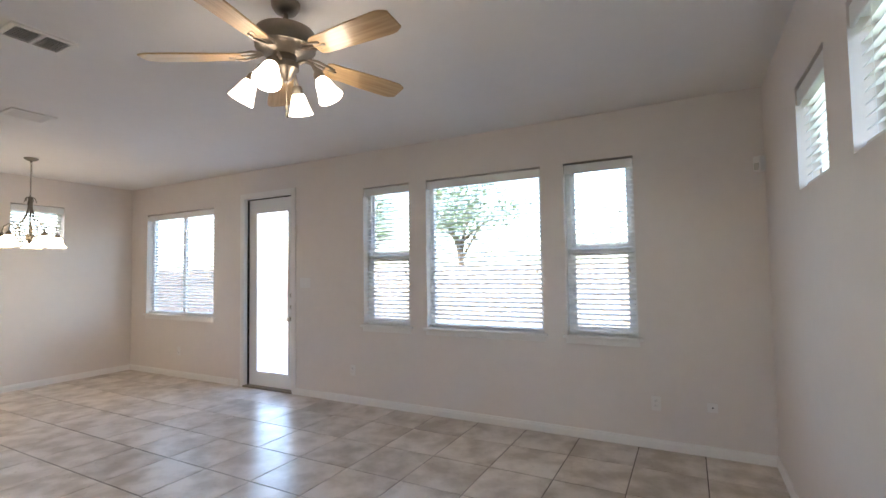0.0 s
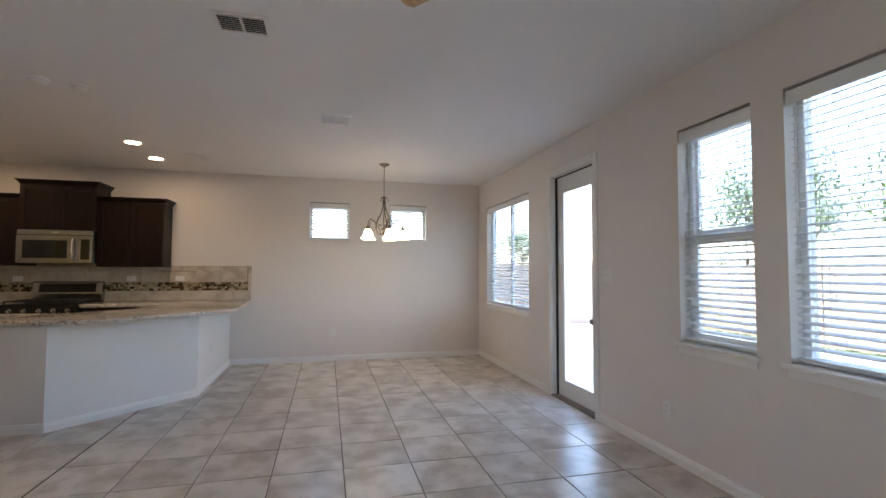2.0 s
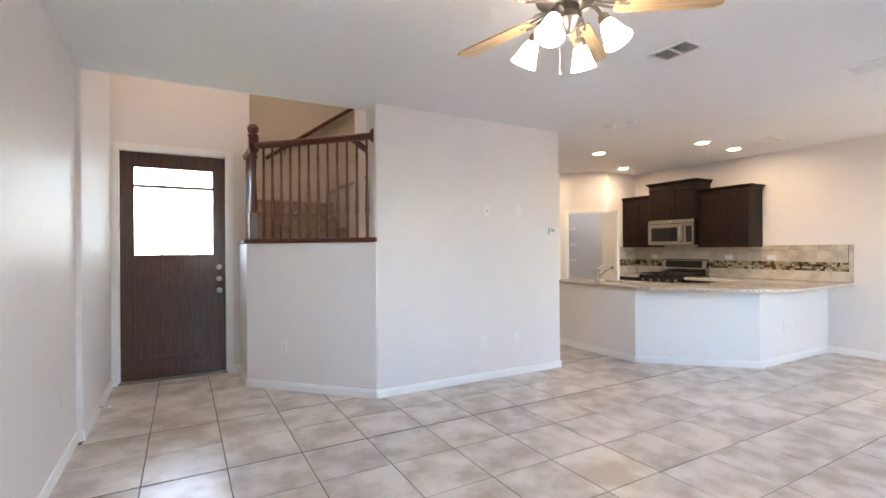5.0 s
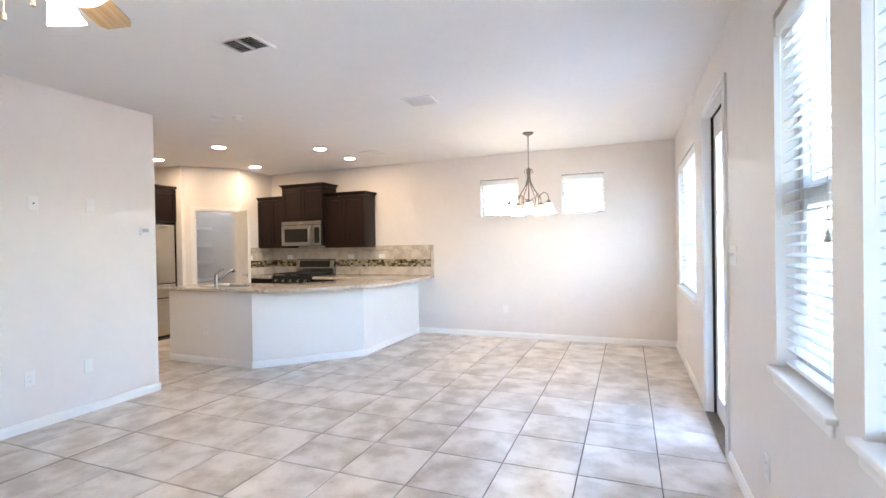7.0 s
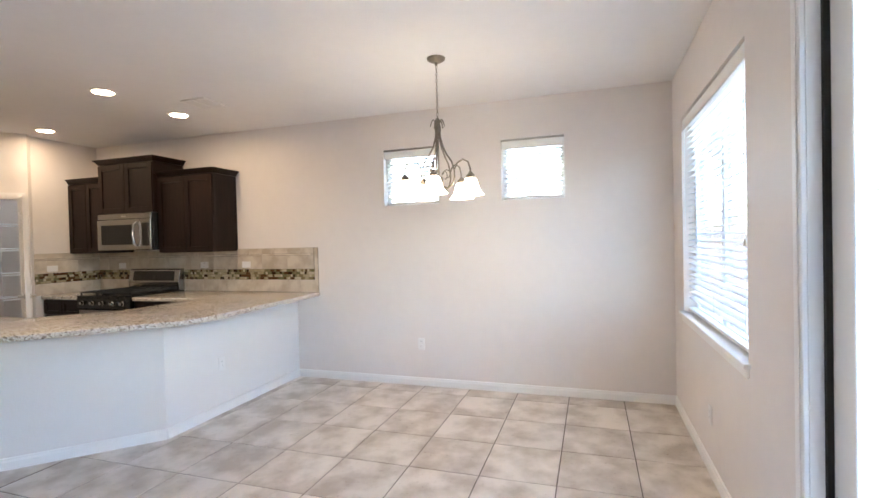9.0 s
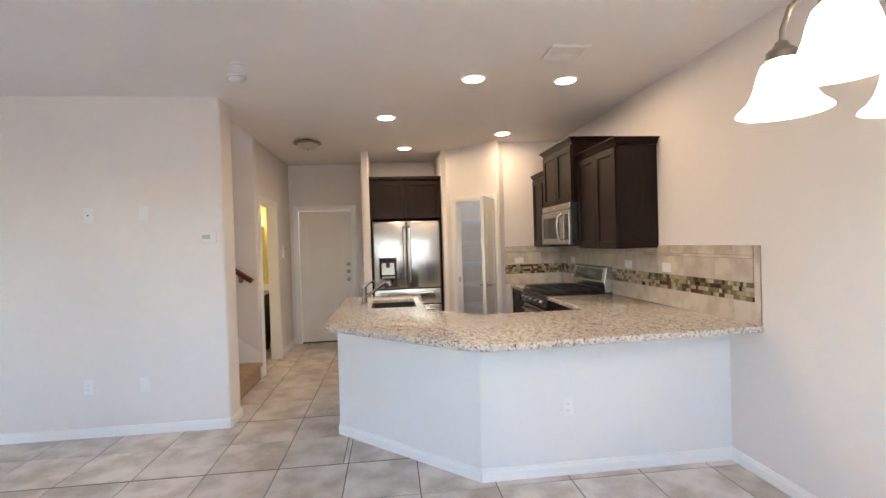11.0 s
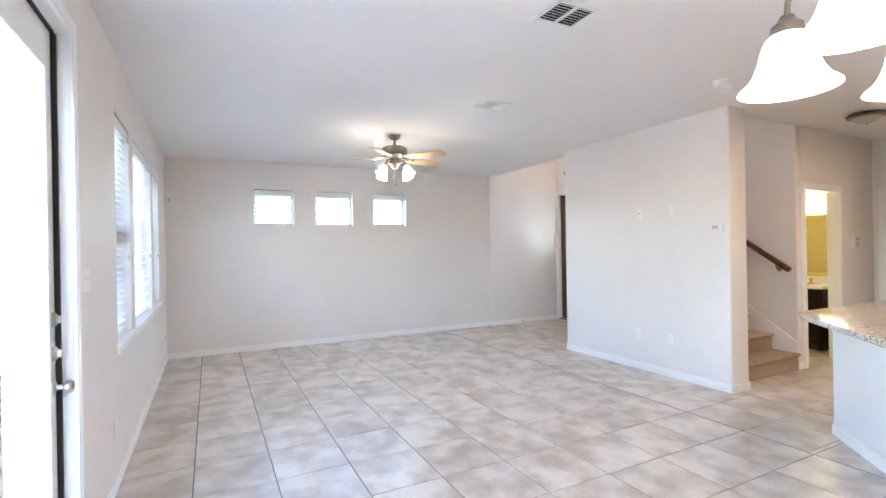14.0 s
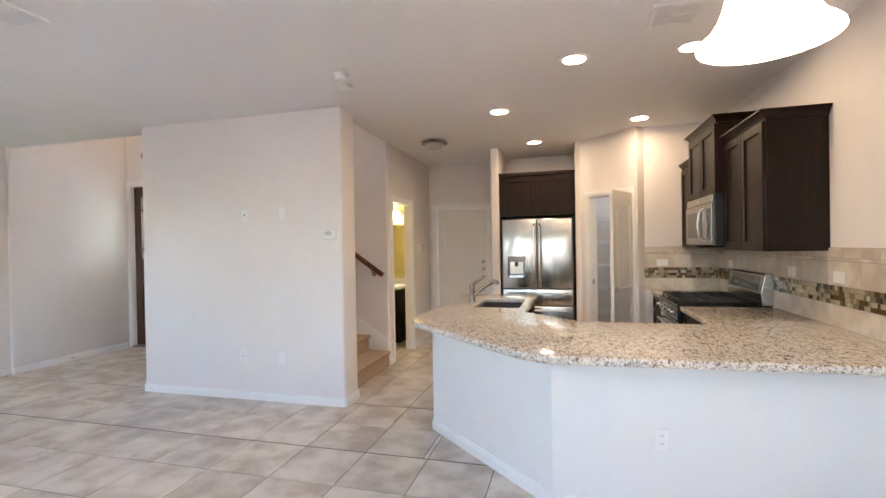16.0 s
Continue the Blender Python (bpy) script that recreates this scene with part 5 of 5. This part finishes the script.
vent(-3.29, -3.07, 1.31, 1.60, 30, True, "white ceiling return vent with dark slots")
vent(-4.84, -4.60, 1.84, 2.13, -30, True, "white ceiling air register with slats")
vent(-6.72, -6.46, 0.25, 0.51, -30, False, "white ceiling air register near the kitchen")


def detector(x, y, r, label):
    d_ = thing("smoke_detector", (x, y, H), label, "smoke detector", "ceiling detectors")
    bm = bmesh.new()
    spin(bm, [(0.0, 0.0), (r, 0.0), (r, -0.012), (r * 0.93, -0.02), (r * 0.8, -0.034), (r * 0.5, -0.042), (0.0, -0.043)], (x, y, H), 24)
    part("detector_body", bm, PLASTIC, d_, smooth=True)
    bm = bmesh.new()
    spin(bm, [(r * 0.93, -0.0195), (r * 0.955, -0.018), (r * 0.935, -0.0165)], (x, y, H), 24, thick=True)
    part("sensor_slot", bm, DARKGAP, d_, "dark slot")


detector(-4.34, -0.10, 0.065, "round white ceiling smoke detector")
detector(-4.42, 0.12, 0.055, "small white ceiling detector")


# ---- wall plates ----
def plate(p, turn, z, w, h, what, label, category):
    """A wall plate in its own frame: x along the wall, -y into the room."""
    pl = thing(what, (p[0], p[1], z), label, category, "wall plates", turn=turn)
    part("plate", bbox(-w / 2, w / 2, -0.006, 0, -h / 2, h / 2, w=0.0025), PLASTIC, pl, own=True)
    if what == "wall_outlet":
        for dz in (-0.02, 0.02):
            f_ = part("socket", bbox(-0.016, 0.016, -0.0085, -0.006, dz - 0.014, dz + 0.014, w=0.002), PLASTIC, pl, own=True)
            bm = bmesh.new()
            for dx in (-0.006, 0.006):
                box(bm, dx - 0.001, dx + 0.001, -0.0088, -0.0084, dz - 0.004, dz + 0.006)
            part("slots", bm, DARKGAP, f_, "dark slots", own=True)
    elif what == "light_switch":
        n = max(1, round(w / 0.06))
        for k in range(n):
            x = (k - (n - 1) / 2) * 0.046
            part("toggle", bbox(x - 0.005, x + 0.005, -0.017, -0.006, -0.002, 0.014, w=0.002), PLASTIC, pl, own=True)
    elif what == "cable_plate":
        bm = bmesh.new()
        spin(bm, [(0.005, 0), (0.005, 0.01), (0, 0.01)], sides=10, m=pose(0, -0.006, 0, 90))
        part("connector", bm, DARKGAP, pl, "dark connector", own=True)
    return pl


OUT = "white duplex wall outlet"
for x in (-3.33, -0.36, -6.37):
    plate((x, YW), 0, 0.35, 0.07, 0.115, "wall_outlet", OUT, "outlet")
plate((0.02, YW), 0, 0.36, 0.07, 0.07, "cable_plate", "small white cable plate low on the wall", "wall plate")
plate((-4.02, YW), 0, 1.29, 0.165, 0.115, "light_switch", "white triple light switch beside the patio door", "light switch")
plate((XD, 2.03), 90, 0.41, 0.07, 0.115, "wall_outlet", OUT, "outlet")
for y in (-0.62, -0.03):
    plate((XD + 0.0125, y), 90, 1.21, 0.115, 0.07, "wall_outlet" if y < -0.3 else "blank_plate", "white plate on the tiled backsplash", "outlet")
plate((XD + 0.0125, -1.9), 90, 1.21, 0.115, 0.07, "blank_plate", "white plate on the tiled backsplash", "wall plate")
plate((-6.99, -2.2875), 180, 1.21, 0.115, 0.07, "blank_plate", "white plate on the tiled backsplash", "wall plate")
plate((-3.03, YC), 180, 1.76, 0.07, 0.115, "cable_plate", "white cable plate high on the wall", "wall plate")
plate((-3.44, YC), 180, 1.77, 0.07, 0.115, "blank_plate", "blank white plate high on the wall", "wall plate")
plate((-3.40, YC), 180, 0.40, 0.07, 0.115, "blank_plate", "blank white plate low on the wall", "wall plate")
plate((-2.98, YC), 180, 0.40, 0.07, 0.115, "wall_outlet", OUT, "outlet")
plate((-6.45, 0.619), 180, 0.42, 0.07, 0.115, "wall_outlet", OUT, "outlet")
plate((-4.96, -1.0), 90, 0.40, 0.07, 0.115, "wall_outlet", OUT, "outlet")
plate((XR, -0.32), -90, 0.39, 0.07, 0.115, "wall_outlet", OUT, "outlet")
dd = Vector((-0.815 + 1.80, -1.60 + 0.58)).normalized()
plate((-1.80 + dd.x * 0.98, -0.585 + dd.y * 0.98), math.degrees(math.atan2(-dd.y, -dd.x)), 0.42, 0.07, 0.115, "wall_outlet", OUT, "outlet")
plate((-3.55, -2.02), 180, 1.28, 0.07, 0.115, "light_switch", "white light switch on the stair wall", "light switch")
plate((-3.90, -3.55), -90, 0.40, 0.07, 0.115, "wall_outlet", OUT, "outlet")

th = thing("thermostat", (-3.93, YC, 1.56), "white digital thermostat on the wall", "thermostat", turn=180)
part("thermostat_body", bbox(-0.062, 0.062, -0.024, 0, -0.042, 0.042, w=0.006, seg=2), PLASTIC, th, own=True)
part("display", bbox(-0.045, 0.018, -0.0255, -0.024, -0.012, 0.024, w=0), FROST, th, "grey display", own=True)
part("button", bbox(0.03, 0.046, -0.027, -0.024, -0.015, 0.02, w=0.002), PLASTIC, th, own=True)
se = thing("motion_detector", (0.375, YW - 0.035, 2.13), "small white alarm sensor high in the room corner", "alarm sensor", turn=-45)
part("sensor_body", bbox(-0.03, 0.03, -0.03, 0.03, -0.055, 0.055, w=0.008, seg=2), PLASTIC, se, own=True)
part("sensor_lens", bbox(-0.02, 0.02, -0.033, -0.03, -0.045, 0.005, w=0.001), FROST, se, own=True)
ap = thing("alarm_keypad", (-3.90, -3.32, 1.40), "white alarm keypad on the hall wall", "alarm keypad", turn=-90)
part("keypad_body", bbox(-0.065, 0.065, -0.028, 0, -0.075, 0.075, w=0.006, seg=2), PLASTIC, ap, own=True)
part("display", bbox(-0.045, 0.045, -0.0295, -0.028, 0.015, 0.06, w=0), FROST, ap, "grey display", own=True)
for i in range(4):
    for j in range(3):
        part("key", bbox(-0.04 + j * 0.03, -0.02 + j * 0.03, -0.031, -0.028, -0.065 + i * 0.018, -0.053 + i * 0.018, w=0), FROST, ap, own=True)
ds = thing("door_stop", (0.361, -1.41, 0.045), "small spring door stop on the baseboard", "door stop")
bm = bmesh.new()
tube(bm, [(0.361, -1.41, 0.045), (0.30, -1.41, 0.045)], 0.006, 8)
part("spring", bm, NICKEL, ds, smooth=True)
bm = bmesh.new()
tube(bm, [(0.30, -1.41, 0.045), (0.285, -1.41, 0.045)], 0.009, 8)
part("tip", bm, PLASTIC, ds, "white rubber tip", smooth=True)

# ---- pantry ----
for z in (0.45, 0.80, 1.13, 1.46, 1.79):
    sh = thing("wire_shelf", (-7.0, -4.19, z), "white wire pantry shelf along the wall", "shelf", "pantry shelves")
    bm = bmesh.new()
    for y in (-4.19, -3.99, -3.79):
        tube(bm, [(-7.54, y, z), (-6.21, y, z)], 0.006, 6)
    tube(bm, [(-7.54, -3.79, z - 0.03), (-6.21, -3.79, z - 0.03)], 0.006, 6)
    part("shelf_frame", bm, WIRE, sh)
    bm = bmesh.new()
    for k in range(44):
        x = -7.53 + k * 0.03
        tube(bm, [(x, -4.19, z + 0.004), (x, -3.79, z + 0.004), (x, -3.788, z - 0.028)], 0.0022, 4)
    part("shelf_wires", bm, WIRE, sh)
pl = thing("pantry_light", (-6.8, -3.2, H), "small white pantry ceiling light, lit", "ceiling light")
bm = bmesh.new()
spin(bm, [(0.0, 0.0), (0.06, 0.0), (0.06, -0.02), (0.03, -0.03)], (-6.8, -3.2, H), 18)
part("lamp_base", bm, PLASTIC, pl, smooth=True)
bm = bmesh.new()
spin(bm, [(0.028, -0.03), (0.045, -0.06), (0.05, -0.085), (0.04, -0.115), (0.0, -0.13)], (-6.8, -3.2, H), 18, thick=True)
part("lamp_bulb", bm, PANLAMP, pl, "glowing bulb", smooth=True)

# ---- powder room ----
va = thing("bathroom_vanity", (-3.2, -3.43, 0), "espresso vanity with a white basin top", "vanity")
part("cabinet_body", bbox(-3.60, -2.80, -3.695, -3.20, 0.08, 0.80, w=0.002), CABINET, va)
for a, b in ((-3.59, -3.205), (-3.195, -2.81)):
    part("cabinet_door", shaker(-3.1995, a, b, 0.10, 0.78, 1, "y"), CABINET, va)
part("toe_kick", bbox(-3.58, -2.82, -3.69, -3.26, 0.0, 0.08, w=0), BLACK, va)
part("basin_top", bbox(-3.62, -2.78, -3.697, -3.17, 0.80, 0.84, w=0.008, seg=2), PORCELAIN, va, "white cultured marble top")
part("back_ledge", bbox(-3.62, -2.78, -3.697, -3.675, 0.8401, 0.93, w=0.004), PORCELAIN, va, "white back ledge")
bt = thing("basin_tap", (-3.2, -3.62, 0.84), "polished brass basin tap with two handles", "tap")
bm = bmesh.new()
tube(bm, [(-3.2, -3.60, 0.84), (-3.2, -3.60, 0.93), (-3.2, -3.56, 0.96), (-3.2, -3.50, 0.94)], 0.012, 10)
part("spout", bm, BRASS, bt, smooth=True)
for s in (-1, 1):
    bm = bmesh.new()
    spin(bm, [(0.022, 0), (0.018, 0.02), (0.012, 0.04), (0.024, 0.05), (0.02, 0.065), (0, 0.07)], (-3.2 + s * 0.1, -3.60, 0.84), 14)
    part("tap_handle", bm, BRASS, bt, smooth=True)
mi = thing("wall_mirror", (-3.2, -3.69, 1.45), "frameless bathroom mirror above the vanity", "mirror")
part("mirror_glass", bbox(-3.55, -2.85, -3.699, -3.694, 1.0, 1.78, w=0.001), mat("mirror_silver", (0.9, 0.9, 0.9), 0.02, 1.0), mi)
vl = thing("vanity_light", (-3.2, -3.66, 1.95), "lit glass vanity light bar over the mirror", "wall lamp")
part("lamp_base", bbox(-3.48, -2.92, -3.699, -3.665, 1.92, 2.0, w=0.004), BRASS, vl)
for x in (-3.4, -3.2, -3.0):
    bm = bmesh.new()
    spin(bm, [(0.03, 1.99), (0.05, 1.97), (0.06, 1.90), (0.062, 1.84), (0.05, 1.83), (0.0, 1.835)], (x, -3.59, 0), 16, thick=True)
    part("lamp_shade", bm, POWLAMP, vl, "glowing glass shade", smooth=True)

# ---- unseen light added high above the stair landing to brighten the foyer ----
fo = thing("foyer_fill_light", (-0.9, -1.6, 5.2), "unseen flush-mount light added on the high ceiling to brighten the foyer", "ceiling light")
bm = bmesh.new()
spin(bm, [(0.0, 0.0), (0.16, 0.0), (0.17, -0.02), (0.15, -0.04)], (-0.9, -1.6, 5.2), 24)
part("rim", bm, NICKEL, fo, smooth=True)
bm = bmesh.new()
spin(bm, [(0.15, -0.04), (0.13, -0.09), (0.07, -0.13), (0.0, -0.14)], (-0.9, -1.6, 5.2), 24, thick=True)
part("lamp_glass", bm, FOYFILL, fo, "glowing bowl of the added light", smooth=True)

# ---- outdoors ----
GRASS = mat("lawn", (0.10, 0.13, 0.05), 0.95, var=0.35, scale=3, bump=0.6, bump_scale=60)
FENCEW = wood("weathered_cedar", (0.30, 0.23, 0.19), (0.44, 0.35, 0.30), 0.85, 2, coat=0.0)
CONC = mat("concrete", (0.42, 0.40, 0.38), 0.9, var=0.12, scale=3, bump=0.3, bump_scale=120)
LEAF = mat("leaves", (0.10, 0.14, 0.06), 0.6, var=0.4, scale=4)
BARK = mat("bark", (0.12, 0.085, 0.06), 0.95, var=0.3, scale=10, bump=0.8, bump_scale=40)
BRICKW = mat("far_brick", (0.36, 0.25, 0.19), 0.9, var=0.2, scale=5)
SHINGLE = mat("roof_shingle", (0.16, 0.14, 0.125), 0.95, var=0.25, scale=6)
bm = bmesh.new()
bmesh.ops.create_grid(bm, x_segments=60, y_segments=60, size=400)
for v in bm.verts:
    v.co.z = -0.30 + (0.04 * noise.noise(v.co * 0.1) if v.co.length > 15 else 0)
tagged(part("ground", bm, GRASS), "green lawn reaching to the distance", "lawn", kind="structure")
tagged(part("patio", bbox(-11.9, 2.5, YW + 0.16, YW + 6.5, -0.32, -0.10, w=0.02), CONC), "grey concrete patio slab behind the house", "patio", kind="structure")
tagged(part("porch", bbox(-1.6, 1.6, -4.6, -2.46, -0.32, -0.06, w=0.02), CONC), "concrete front porch slab", "porch", kind="structure")
# Unseen slab added to keep sun off the front door glass.
tagged(part("unseen_porch_roof", bbox(-0.8, 1.7, -4.7, -2.46, 2.95, 3.1, w=0.02), CONC), "plain unseen roof slab added to shade the front door", "porch roof", kind="structure")
fe = thing("garden_fence", (-3, 12.5, -0.3), "weathered cedar board fence along the back yard", "fence")
bm = bbox(-0.069, 0.069, -0.009, 0.009, 0, 1.80, w=0)
first = part("board", bm, FENCEW, fe, own=True)
k = 0
for p, q, turn in (((-12, 12.5), (12, 12.5), 0), ((-12, 3.2), (-12, 12.4), 90)):
    n = int((Vector(q) - Vector(p)).length / 0.143)
    for i in range(n):
        ob = first if k == 0 else new("board", first.data)
        ob.parent = fe
        at_ = Vector(p).lerp(Vector(q), i / n)
        ob.matrix_basis = stands(fe).inverted() @ Matrix.Translation((at_.x, at_.y, -0.30 + random.uniform(-0.02, 0.02))) @ pose(0, 0, 0, 0, random.uniform(-0.5, 0.5), turn)
        k += 1
for z in (0.0, 0.6, 1.2):
    part("fence_rail", bbox(-12, 12, 12.51, 12.55, z - 0.02, z + 0.07, w=0.003), FENCEW, fe)
for x in range(-12, 13, 3):
    part("fence_post", bbox(x - 0.045, x + 0.045, 12.55, 12.64, -0.3, 1.55, w=0.004), FENCEW, fe)


def tree(x, y, hgt, crown_r, seed):
    rnd = random.Random(seed)
    tr = thing("tree", (x, y, -0.3), "leafy green shade tree beyond the fence", "tree", "trees behind the yard")
    bm = bmesh.new()
    top = Vector((x + rnd.uniform(-0.3, 0.3), y, hgt * 0.55))
    tube(bm, [(x, y, -0.32), (x + 0.05, y, hgt * 0.25), tuple(top)], [0.22, 0.17, 0.10], 10)
    tips = []
    for i in range(8):
        a = 2 * math.pi * i / 8 + rnd.uniform(-0.3, 0.3)
        e = Vector((x + math.cos(a) * crown_r * 0.7, y + math.sin(a) * crown_r * 0.7, hgt * rnd.uniform(0.6, 0.9)))
        b = Vector((x, y, hgt * rnd.uniform(0.3, 0.5)))
        tube(bm, [tuple(b), tuple((b + e) / 2 + Vector((0, 0, 0.15))), tuple(e)], [0.08, 0.05, 0.02], 6)
        tips.append(e)
    part("trunk", bm, BARK, tr, smooth=True)
    verts, faces = [], []
    centres = [t + Vector((rnd.gauss(0, 0.5), rnd.gauss(0, 0.5), rnd.gauss(0, 0.5))) for t in tips for _ in range(6)] + [Vector((x + rnd.gauss(0, crown_r * 0.4), y + rnd.gauss(0, crown_r * 0.4), hgt * rnd.uniform(0.6, 1.0))) for _ in range(24)]
    for c in centres:
        for _ in range(55):
            p = c + Vector((rnd.gauss(0, 0.4), rnd.gauss(0, 0.4), rnd.gauss(0, 0.32)))
            r = Euler((rnd.uniform(0, 6.3), rnd.uniform(0, 6.3), rnd.uniform(0, 6.3))).to_matrix()
            s = rnd.uniform(0.06, 0.12)
            i = len(verts)
            verts += [tuple(p + r @ Vector(q)) for q in ((-s, 0, 0), (0, -s * 0.45, 0.01), (s, 0, 0), (0, s * 0.45, 0.01))]
            faces.append((i, i + 1, i + 2, i + 3))
    me = bpy.data.meshes.new("crown")
    me.from_pydata(verts, [], faces)
    me.materials.append(LEAF)
    cr = new("crown", me)
    cr.parent = tr
    cr.matrix_basis = stands(tr).inverted()


tree(-23.0, 31.0, 6.5, 2.2, 1)
tree(-46.0, 22.0, 6.0, 2.4, 2)
tree(4.5, 17.0, 6.5, 2.6, 3)
tree(-9.8, 20.5, 5.6, 2.5, 4)
tree(-17.0, 21.0, 5.8, 2.4, 5)

# ---- backsplash ----
def splash(name, wall_frame, length, z_base, trim_end):
    """Stone tiles, a mosaic band and a border on a wall; the wall's own x runs along, -y into the room."""
    bs = tagged(part(name, bbox(0, length, -0.004, -0.0005, z_base, 1.385, w=0, m=wall_frame), GROUT), "beige stone tile backsplash with a glass mosaic band", "backsplash", kind="structure")

    def tile(a, b, z0, z1, nm="tile"):
        g = 0.0012
        bm = bmesh.new()
        box(bm, a + g, b - g, -0.0115, -0.004, z0 + g, z1 - g, m=wall_frame)
        part(nm, bm, SPLASH, bs)

    for z0, z1, w, off in ((z_base, 1.043, 0.33, 0.0), (1.157, 1.305, 0.33, 0.165)):
        x = -off
        while x < length:
            a, b = max(0, x), min(length - (0.042 if trim_end else 0), x + w)
            if b - a > 0.02:
                tile(a, b, z0, z1)
            x += w
    x = 0
    while x < length:
        b = min(length - (0.042 if trim_end else 0), x + 0.165)
        if b - x > 0.01:
            tile(x, b, 1.325, 1.385)
            tile(x, b, 1.305, 1.325, "border_tile")
        x += 0.165
    if trim_end:
        tile(length - 0.042, length, z_base, 1.385, "border_tile")
    verts, faces = [], []
    rnd = random.Random(5)
    rows = 4
    hgt = (1.157 - 1.043) / rows
    for r in range(rows):
        x = -rnd.random() * 0.02
        while x < length - (0.044 if trim_end else 0):
            w = rnd.choice((0.026, 0.026, 0.026, 0.053))
            a, b = max(0, x) + 0.001, min(x + w, length - (0.044 if trim_end else 0)) - 0.001
            z0, z1 = 1.043 + r * hgt + 0.001, 1.043 + (r + 1) * hgt - 0.001
            if b - a > 0.006:
                i = len(verts)
                dp = rnd.uniform(-0.0112, -0.0098)
                verts += [tuple(wall_frame @ Vector(p)) for p in ((a, dp, z0), (b, dp, z0), (b, dp, z1), (a, dp, z1), (a, -0.004, z0), (b, -0.004, z0), (b, -0.004, z1), (a, -0.004, z1))]
                faces += [(i, i + 1, i + 2, i + 3), (i, i + 4, i + 5, i + 1), (i + 1, i + 5, i + 6, i + 2), (i + 2, i + 6, i + 7, i + 3), (i + 3, i + 7, i + 4, i)]
            x += w
    me = bpy.data.meshes.new("mosaic")
    me.from_pydata(verts, [], faces)
    me.materials.append(MOSAIC)
    ob = new("mosaic", me)
    ob.parent = bs
    tagged(ob, "small brown, green and cream glass mosaic pieces", kind="stuff")


MOSAIC = mat("glass_mosaic", (0.3, 0.2, 0.1), 0.15)
n, l = MOSAIC.node_tree.nodes, MOSAIC.node_tree.links
geo, ramp = n.new("ShaderNodeNewGeometry"), n.new("ShaderNodeValToRGB")
ramp.color_ramp.interpolation = "CONSTANT"
cols = [(0.035, 0.02, 0.012), (0.36, 0.30, 0.18), (0.09, 0.045, 0.02), (0.50, 0.43, 0.31), (0.16, 0.145, 0.075), (0.40, 0.34, 0.22), (0.22, 0.17, 0.09)]
e = ramp.color_ramp.elements
e[0].color, e[0].position = (*cols[0], 1), 0
e[1].color, e[1].position = (*cols[1], 1), 1 / 7
for k in range(2, 7):
    x = e.new(k / 7)
    x.color = (*cols[k], 1)
l.new(geo.outputs["Random Per Island"], ramp.inputs[0])
l.new(ramp.outputs[0], n["Principled BSDF"].inputs["Base Color"])
splash("backsplash", pose(XD, -2.30, 0, 0, 0, 90), 3.185, 0.912, True)
splash("backsplash_return", pose(-6.78, -2.30, 0, 0, 0, 180), 0.755, 0.912, False)

# ---- floor tiles ----
P, X0, Y0 = 0.457, -5.065, 3.43
g = 0.0034


def floor_tile_mesh(w, d):
    bm = bmesh.new()
    c = 0.0022
    lo = [bm.verts.new(p) for p in ((g, g, -0.01), (w - g, g, -0.01), (w - g, d - g, -0.01), (g, d - g, -0.01))]
    md = [bm.verts.new((v.co.x, v.co.y, -c * 0.7)) for v in lo]
    hi = [bm.verts.new(p) for p in ((g + c, g + c, 0), (w - g - c, g + c, 0), (w - g - c, d - g - c, 0), (g + c, d - g - c, 0))]
    for a, b in ((lo, md), (md, hi)):
        for k in range(4):
            bm.faces.new((a[k], a[(k + 1) % 4], b[(k + 1) % 4], b[k]))
    bm.faces.new(hi)
    me = bpy.data.meshes.new("floor_tile")
    bm.to_mesh(me)
    bm.free()
    me.materials.append(TILE)
    return me


sizes = {}


def lay(x0, x1, y0, y1):
    """Whole and cut tiles over one rectangle of the plan."""
    i0, i1 = math.floor((x0 - X0) / P), math.ceil((x1 - X0) / P)
    j0, j1 = math.floor((y0 - Y0) / P), math.ceil((y1 - Y0) / P)
    for i in range(i0, i1):
        for j in range(j0, j1):
            a, b = max(x0, X0 + i * P), min(x1, X0 + (i + 1) * P)
            c, e_ = max(y0, Y0 + j * P), min(y1, Y0 + (j + 1) * P)
            if b - a < 0.012 or e_ - c < 0.012:
                continue
            key = (round(b - a, 3), round(e_ - c, 3))
            if key not in sizes:
                sizes[key] = floor_tile_mesh(*key)
            ob = new("tile", sizes[key])
            ob.parent = floor
            ob.matrix_basis = pose(a, c, random.uniform(-0.0004, 0.0002), random.uniform(-0.05, 0.05), random.uniform(-0.05, 0.05), 0)


lay(XD, XR, 0.221, YW)
lay(-5.03, XR, -0.693, 0.221)
lay(-5.03, -3.90, -3.81, -0.693)
lay(-1.8, 0.375, -2.29, -0.693)
lay(-3.90, -2.3, -3.70, -2.13)
lay(-6.9, -5.03, -2.9, 0.221)
lay(XD, -6.1, -4.2, -2.9)
